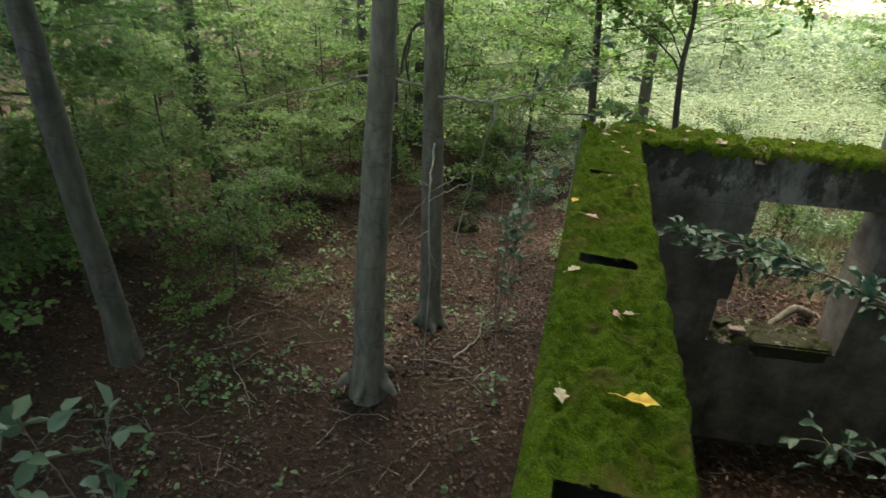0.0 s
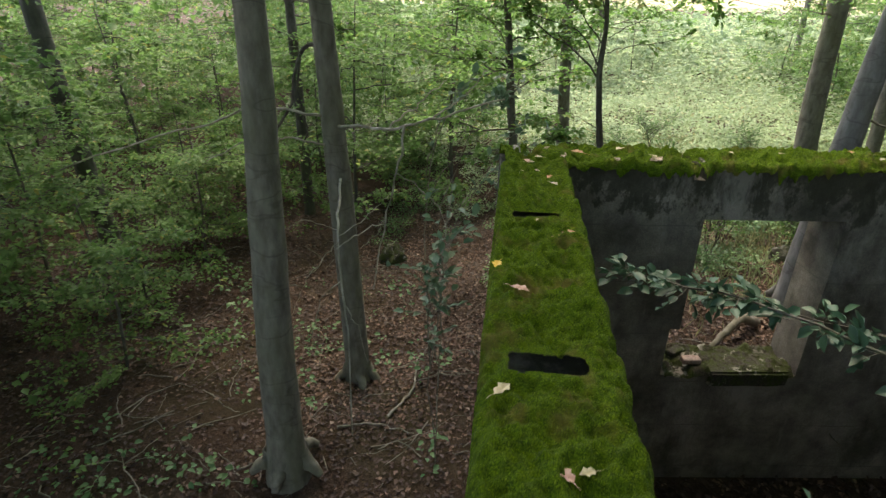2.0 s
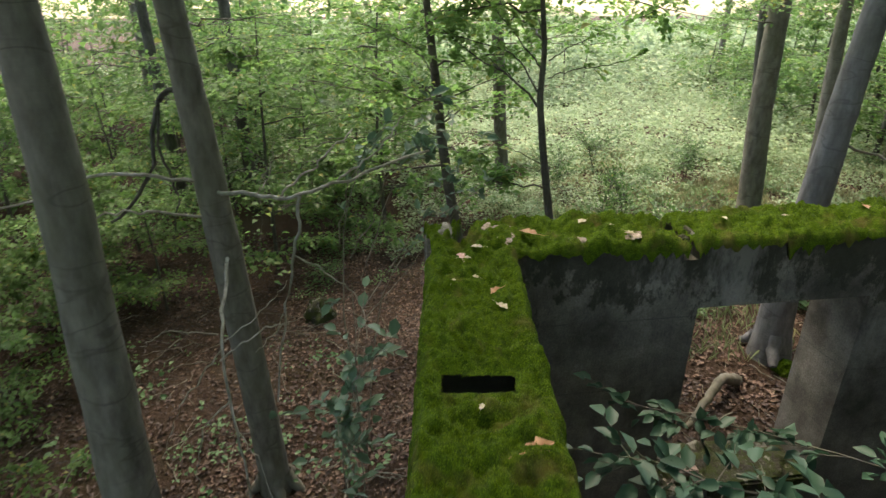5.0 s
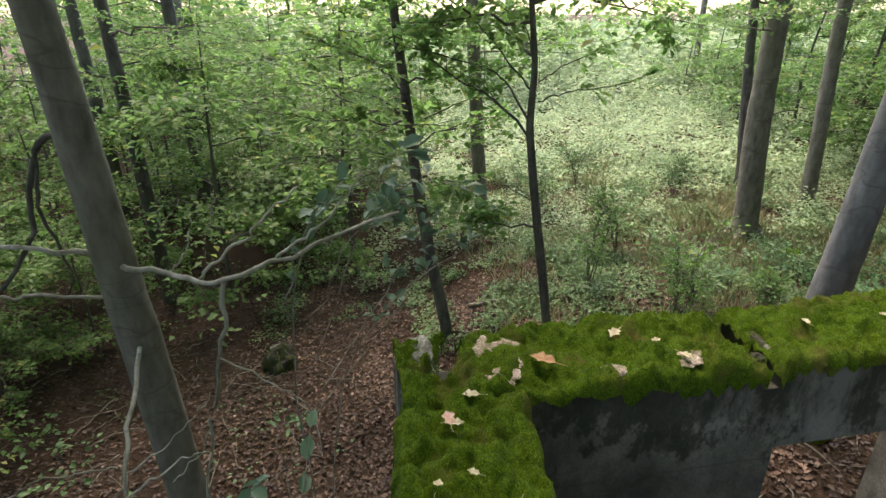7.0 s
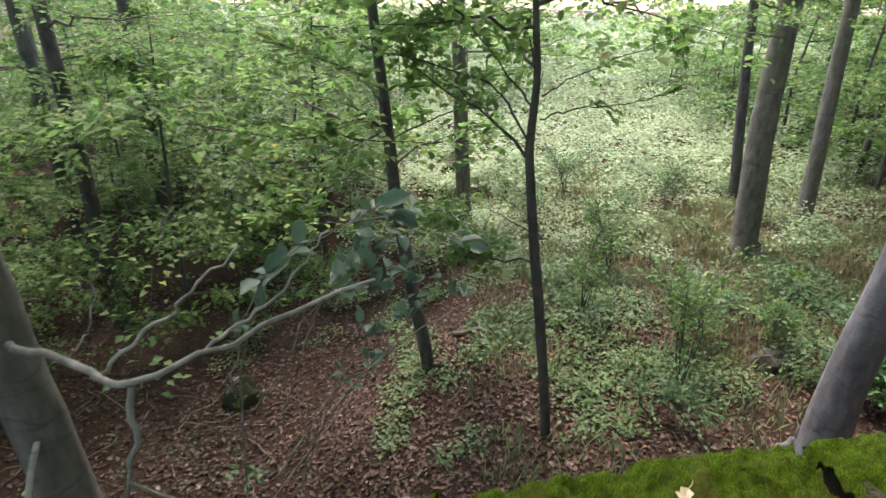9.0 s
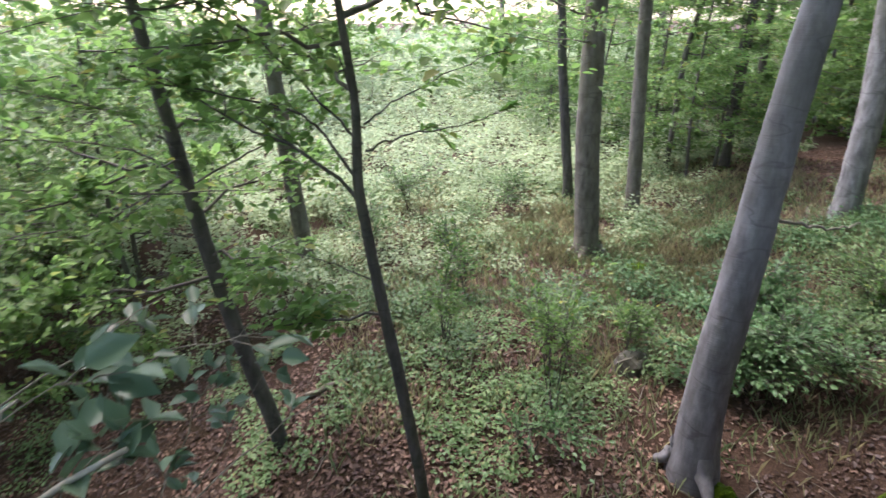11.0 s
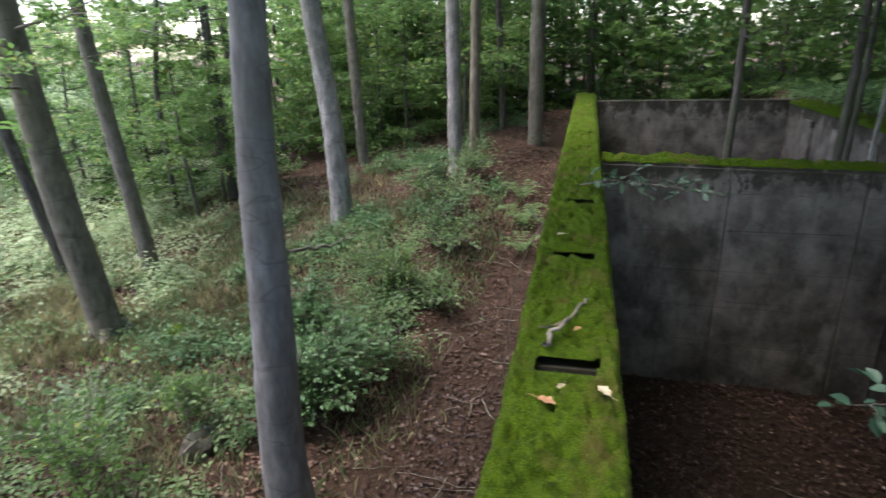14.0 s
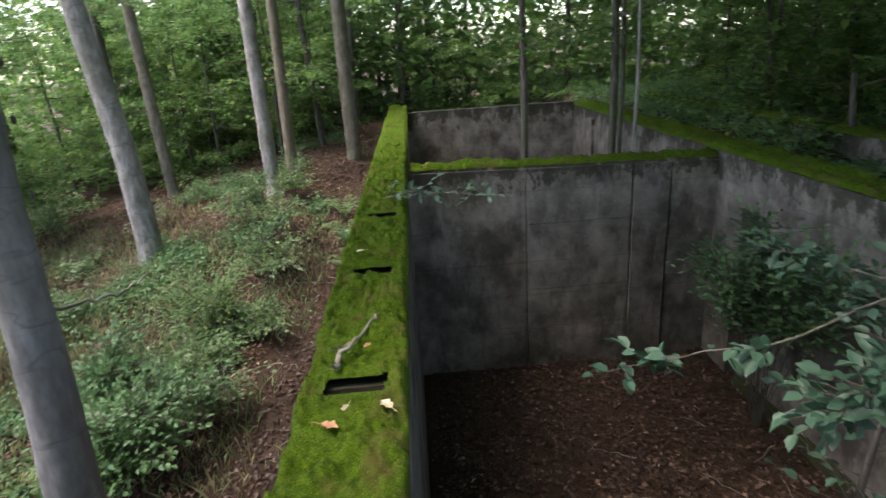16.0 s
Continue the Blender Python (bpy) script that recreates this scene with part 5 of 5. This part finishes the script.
# ---- loose stones, bricks and leaves ----
def stone_build(n, l, co):
    a, b = noise_tex(n, l, co, 9, 6, 0.7), noise_tex(n, l, co, 45, 5, 0.7)
    c = ramp(n, l, a, (0.35, (0.08, 0.07, 0.055)), (0.6, (0.2, 0.175, 0.145)), (0.75, (0.33, 0.29, 0.25)))
    return mixed(n, l, ramp(n, l, b, (0.5, (0, 0, 0)), (0.7, (0.7, 0.7, 0.7))), c, (0.07, 0.09, 0.03)), b, 0.8, 0.02


STONE = material("bare_stone", stone_build, 0.9)


def pale_stone_build(n, l, co):
    a, b = noise_tex(n, l, co, 14, 6, 0.7), noise_tex(n, l, co, 70, 5, 0.7)
    c = ramp(n, l, a, (0.36, (0.06, 0.07, 0.035)), (0.5, (0.14, 0.135, 0.115)), (0.64, (0.29, 0.28, 0.25)))
    return mixed(n, l, ramp(n, l, b, (0.5, (0, 0, 0)), (0.68, (0.7, 0.7, 0.7))), c, (0.06, 0.075, 0.02)), b, 0.8, 0.02


PALESTONE = material("lichened_stone", pale_stone_build, 0.9)


def lichen_build(n, l, co):
    a, b = noise_tex(n, l, co, 26, 6, 0.7), noise_tex(n, l, co, 90, 5, 0.7)
    c = ramp(n, l, a, (0.36, (0.10, 0.10, 0.04)), (0.5, (0.27, 0.21, 0.17)), (0.66, (0.46, 0.38, 0.33)))
    return mixed(n, l, ramp(n, l, b, (0.5, (0, 0, 0)), (0.6, (0.85, 0.85, 0.85))), c, (0.055, 0.09, 0.01)), b, 0.9, 0.012


LICHEN = material("lichen_crust", lichen_build, 0.95)


def mossy_stone_build(n, l, co):
    a, b = noise_tex(n, l, co, 7, 6, 0.7), noise_tex(n, l, co, 45, 5, 0.7)
    c = ramp(n, l, b, (0.35, (0.03, 0.026, 0.02)), (0.6, (0.065, 0.058, 0.047)), (0.75, (0.16, 0.143, 0.12)))
    c = mixed(n, l, ramp(n, l, a, (0.42, (0, 0, 0)), (0.56, (0.85, 0.85, 0.85))), c, (0.04, 0.055, 0.013))
    scale = noise_tex(n, l, co, 6, 5, 0.6, None, 4.0)
    return mixed(n, l, ramp(n, l, scale, (0.58, (0, 0, 0)), (0.64, (0.85, 0.85, 0.85))), c, (0.27, 0.255, 0.22)), b, 0.9, 0.03


MOSSYSTONE = material("mossy_stone", mossy_stone_build, 0.95)


def brick_build(n, l, co):
    a = noise_tex(n, l, co, 30, 6, 0.7)
    return ramp(n, l, a, (0.35, (0.14, 0.095, 0.08)), (0.6, (0.30, 0.22, 0.19)), (0.75, (0.42, 0.33, 0.29))), a, 0.7, 0.01


BRICK = material("worn_brick", brick_build, 0.9)


def rock(name, at, size, mat, label, seed, category="stone"):
    bm = bmesh.new()
    bmesh.ops.create_icosphere(bm, subdivisions=3, radius=1)
    for v in bm.verts:
        d = v.co.normalized()
        k = 1 + (0.35 if mat is not LICHEN else 0.4) * noise.fractal(d * 1.6 + Vector((seed, 0, 0)), 0.9, 2.0, 4)
        v.co = Vector((d.x * size[0] * k, d.y * size[1] * k, max(d.z, -0.3) * size[2] * k))
    ob = part(name, bm, mat)
    ob.location = at
    return tagged(ob, label, category)


for k, (x, y, a, b) in enumerate([(-0.08, 0.37, .10, .085), (-0.02, 0.24, .06, .05), (-0.12, 0.06, .07, .05), (-0.04, 0.14, .05, .05), (0.9, 0.22, .06, .05), (0.98, 0.26, .04, .03), (0.5, 0.14, .05, .03)]):
    rock("lichen_patch", (x, y, -0.006), (a * 1.35, b * 1.35, 0.016), LICHEN, "pale pinkish lichen crust on bare concrete in the moss", 11 + k, "lichen")
rock("stone", (-0.47, 0.40, -0.05), (0.075, 0.15, 0.052), PALESTONE, "grey-white lichened stone at the edge of the groove", 3)
rock("stone", (1.43, 0.44, -0.085), (0.035, 0.14, 0.05), MOSSYSTONE, "grey broken concrete edge of the wall's notch", 14)
rock("stone", (1.31, 0.27, -0.06), (0.045, 0.04, 0.035), MOSSYSTONE, "grey broken stone in the wall's notch", 4)
rock("mossy_stone", (7.4, 8.4, g(7.4, 8.4)), (0.35, 0.28, 0.24), MOSS, "rounded mossy stone beside the beech", 5)
rock("mossy_stone", (4.5, 3.28, g(4.5, 3.28)), (0.2, 0.16, 0.2), MOSS, "mossy stone against the roots of the leaning beech", 6)
rock("stump", (5.17, 5.66, g(5.17, 5.66)), (0.3, 0.24, 0.28), DARK, "dark rotten stump in the undergrowth", 7, "stump")
rock("stump", (-3.15, 6.75, g(-3.15, 6.75)), (0.34, 0.3, 0.42), MOSSYSTONE, "dark mossy stump on the brown slope", 8, "stump")


def box(name, at, size, mat, turn, label, category, parent=None):
    bm = bmesh.new()
    bmesh.ops.create_cube(bm, size=1)
    for v in bm.verts:
        v.co = Vector((v.co.x * size[0], v.co.y * size[1], v.co.z * size[2]))
    bmesh.ops.subdivide_edges(bm, edges=bm.edges[:], cuts=3, use_grid_fill=True)
    bmesh.ops.bevel(bm, geom=[e for e in bm.edges if e.calc_face_angle(0) > 1], offset=min(size) * .12, segments=2, affect="EDGES")
    for v in bm.verts:
        v.co += Vector(noise.noise_vector(v.co * 9 + Vector(at))) * min(size) * 0.06
    ob = part(name, bm, mat, parent)
    ob.matrix_world = pose(*at, 0, 0, turn)
    return tagged(ob, label, category)


box("window_sill", (2.38, 0.5, -2.56), (0.95, 0.42, 0.2), MOSSYSTONE, 9, "broken mossy stone sill in the window opening", "sill")
box("kerb", (7.9, -4.42, ROOM + 0.16), (3.2, 0.34, 0.34), MOSSYSTONE, 7.7, "dark mossy concrete kerb at the foot of the wall", "kerb")
moss_top("ledge_dirt", (1.43, 1.43 * SKEW + .01), N2, 1.5, 0.52, -2.465, [], 0.025, "dark dirt and thin moss on the window ledge", mat=MOSSYSTONE)
box("brick", (1.75, 0.37, -2.40), (0.21, 0.11, 0.065), BRICK, 8, "loose pale brick on the window ledge", "brick")
box("brick", (1.62, 0.56, -2.42), (0.22, 0.12, 0.065), MOSSYSTONE, 40, "loose dark mossy brick on the window ledge", "brick")


def fallen_leaf(at, size, turn, mat, label):
    """A curled dead leaf: a folded, notched blade with a stalk."""
    bm = bmesh.new()
    rim = [(-.5, 0), (-.3, .26), (-.05, .2), (.1, .36), (.28, .16), (.55, 0), (.28, -.16), (.1, -.36), (-.05, -.2), (-.3, -.26)]
    spine = [bm.verts.new((x, 0, 0.02 + 0.10 * x * x)) for x in (-.5, -.3, -.05, .1, .28, .55)]
    up = [bm.verts.new((x, y, 0.10 + 0.28 * y * y + 0.06 * x)) for x, y in rim[1:5]]
    dn = [bm.verts.new((x, -y, 0.12 + 0.35 * y * y)) for x, y in rim[1:5]]
    for sidev in (up, dn):
        chain = [spine[0], *sidev, spine[5]]
        for k in range(4):
            bm.faces.new([spine[k], spine[k + 1], chain[k + 1], chain[k]] if k else [spine[0], spine[1], chain[1]])
        bm.faces.new([spine[4], spine[5], chain[4]])
    for v in bm.verts:
        v.co *= size
    me = bpy.data.meshes.new("blade")
    bm.to_mesh(me)
    bm.free()
    me.materials.append(mat)
    root = tagged(empty("fallen_leaf", pose(*at, 0, 0, turn)), label, "leaf", "fallen leaves on the wall")
    ob = new("blade", me)
    ob.parent = root
    st = new("stalk", mesh_of("stalk", *tube_arrays(np.array([(-.48, 0, .03), (-.75, .06, .05), (-1.0, .02, .03)]) * size, np.array([.02, .016, .012]) * size, 5), mat))
    st.parent = root
    return root


def tone(name, a, b):
    return material(name, lambda n, l, co: (ramp(n, l, noise_tex(n, l, co, 30, 5, 0.6), (0.35, a), (0.65, b)), None, 0, 0), 0.6, 0.2)


PINK = tone("pinkish_leaf", (0.36, 0.2, 0.15), (0.55, 0.36, 0.29))
CREAM = tone("cream_leaf", (0.34, 0.29, 0.17), (0.5, 0.44, 0.3))
ORANGE = tone("orange_leaf", (0.28, 0.125, 0.055), (0.43, 0.25, 0.13))
YELLOW = tone("yellow_leaf", (0.5, 0.3, 0.03), (0.66, 0.46, 0.07))
spots = [(-0.32, -0.25, CREAM, .07), (-0.41, -0.59, CREAM, .06), (-0.27, -0.53, CREAM, .05), (-0.16, -0.72, ORANGE, .1), (-0.14, -0.9, CREAM, .085), (-0.1, -1.99, ORANGE, .13), (-0.35, -0.22, PINK, .09), (-0.24, -0.06, CREAM, .08),
         (-0.55, -2.51, YELLOW, .09), (-0.42, -2.79, PINK, .1), (-0.49, -3.6, CREAM, .09), (-0.27, -4.01, PINK, .07), (-0.2, -3.99, CREAM, .06), (-0.48, -4.73, CREAM, .09), (-0.17, -4.66, YELLOW, .13), (-0.3, -1.75, CREAM, .04),
         (0.15, 0.2, ORANGE, .13), (0.59, 0.43, CREAM, .1), (0.89, 0.2, CREAM, .07), (0.79, 0.35, CREAM, .06), (1.71, 0.5, CREAM, .06), (3.1, 0.7, CREAM, .08), (2.97, 0.75, ORANGE, .1), (3.74, 0.72, ORANGE, .06), (3.14, 0.5, CREAM, .09), (5.44, 1.13, CREAM, .08), (2.2, 0.55, CREAM, .06), (4.6, 1.0, CREAM, .05)]
names = {PINK: "curled pinkish dead leaf on the moss", CREAM: "small cream-coloured dead leaf on the moss", ORANGE: "curled orange-brown dead leaf on the moss", YELLOW: "bright yellow fallen leaf on the moss"}
for k, (x, y, mat, size) in enumerate(spots):
    fallen_leaf((x, y, (0.025 if y > -3.5 else 0.0) + RISE * max(x, 0)), size, k * 77.0, mat, names[mat])
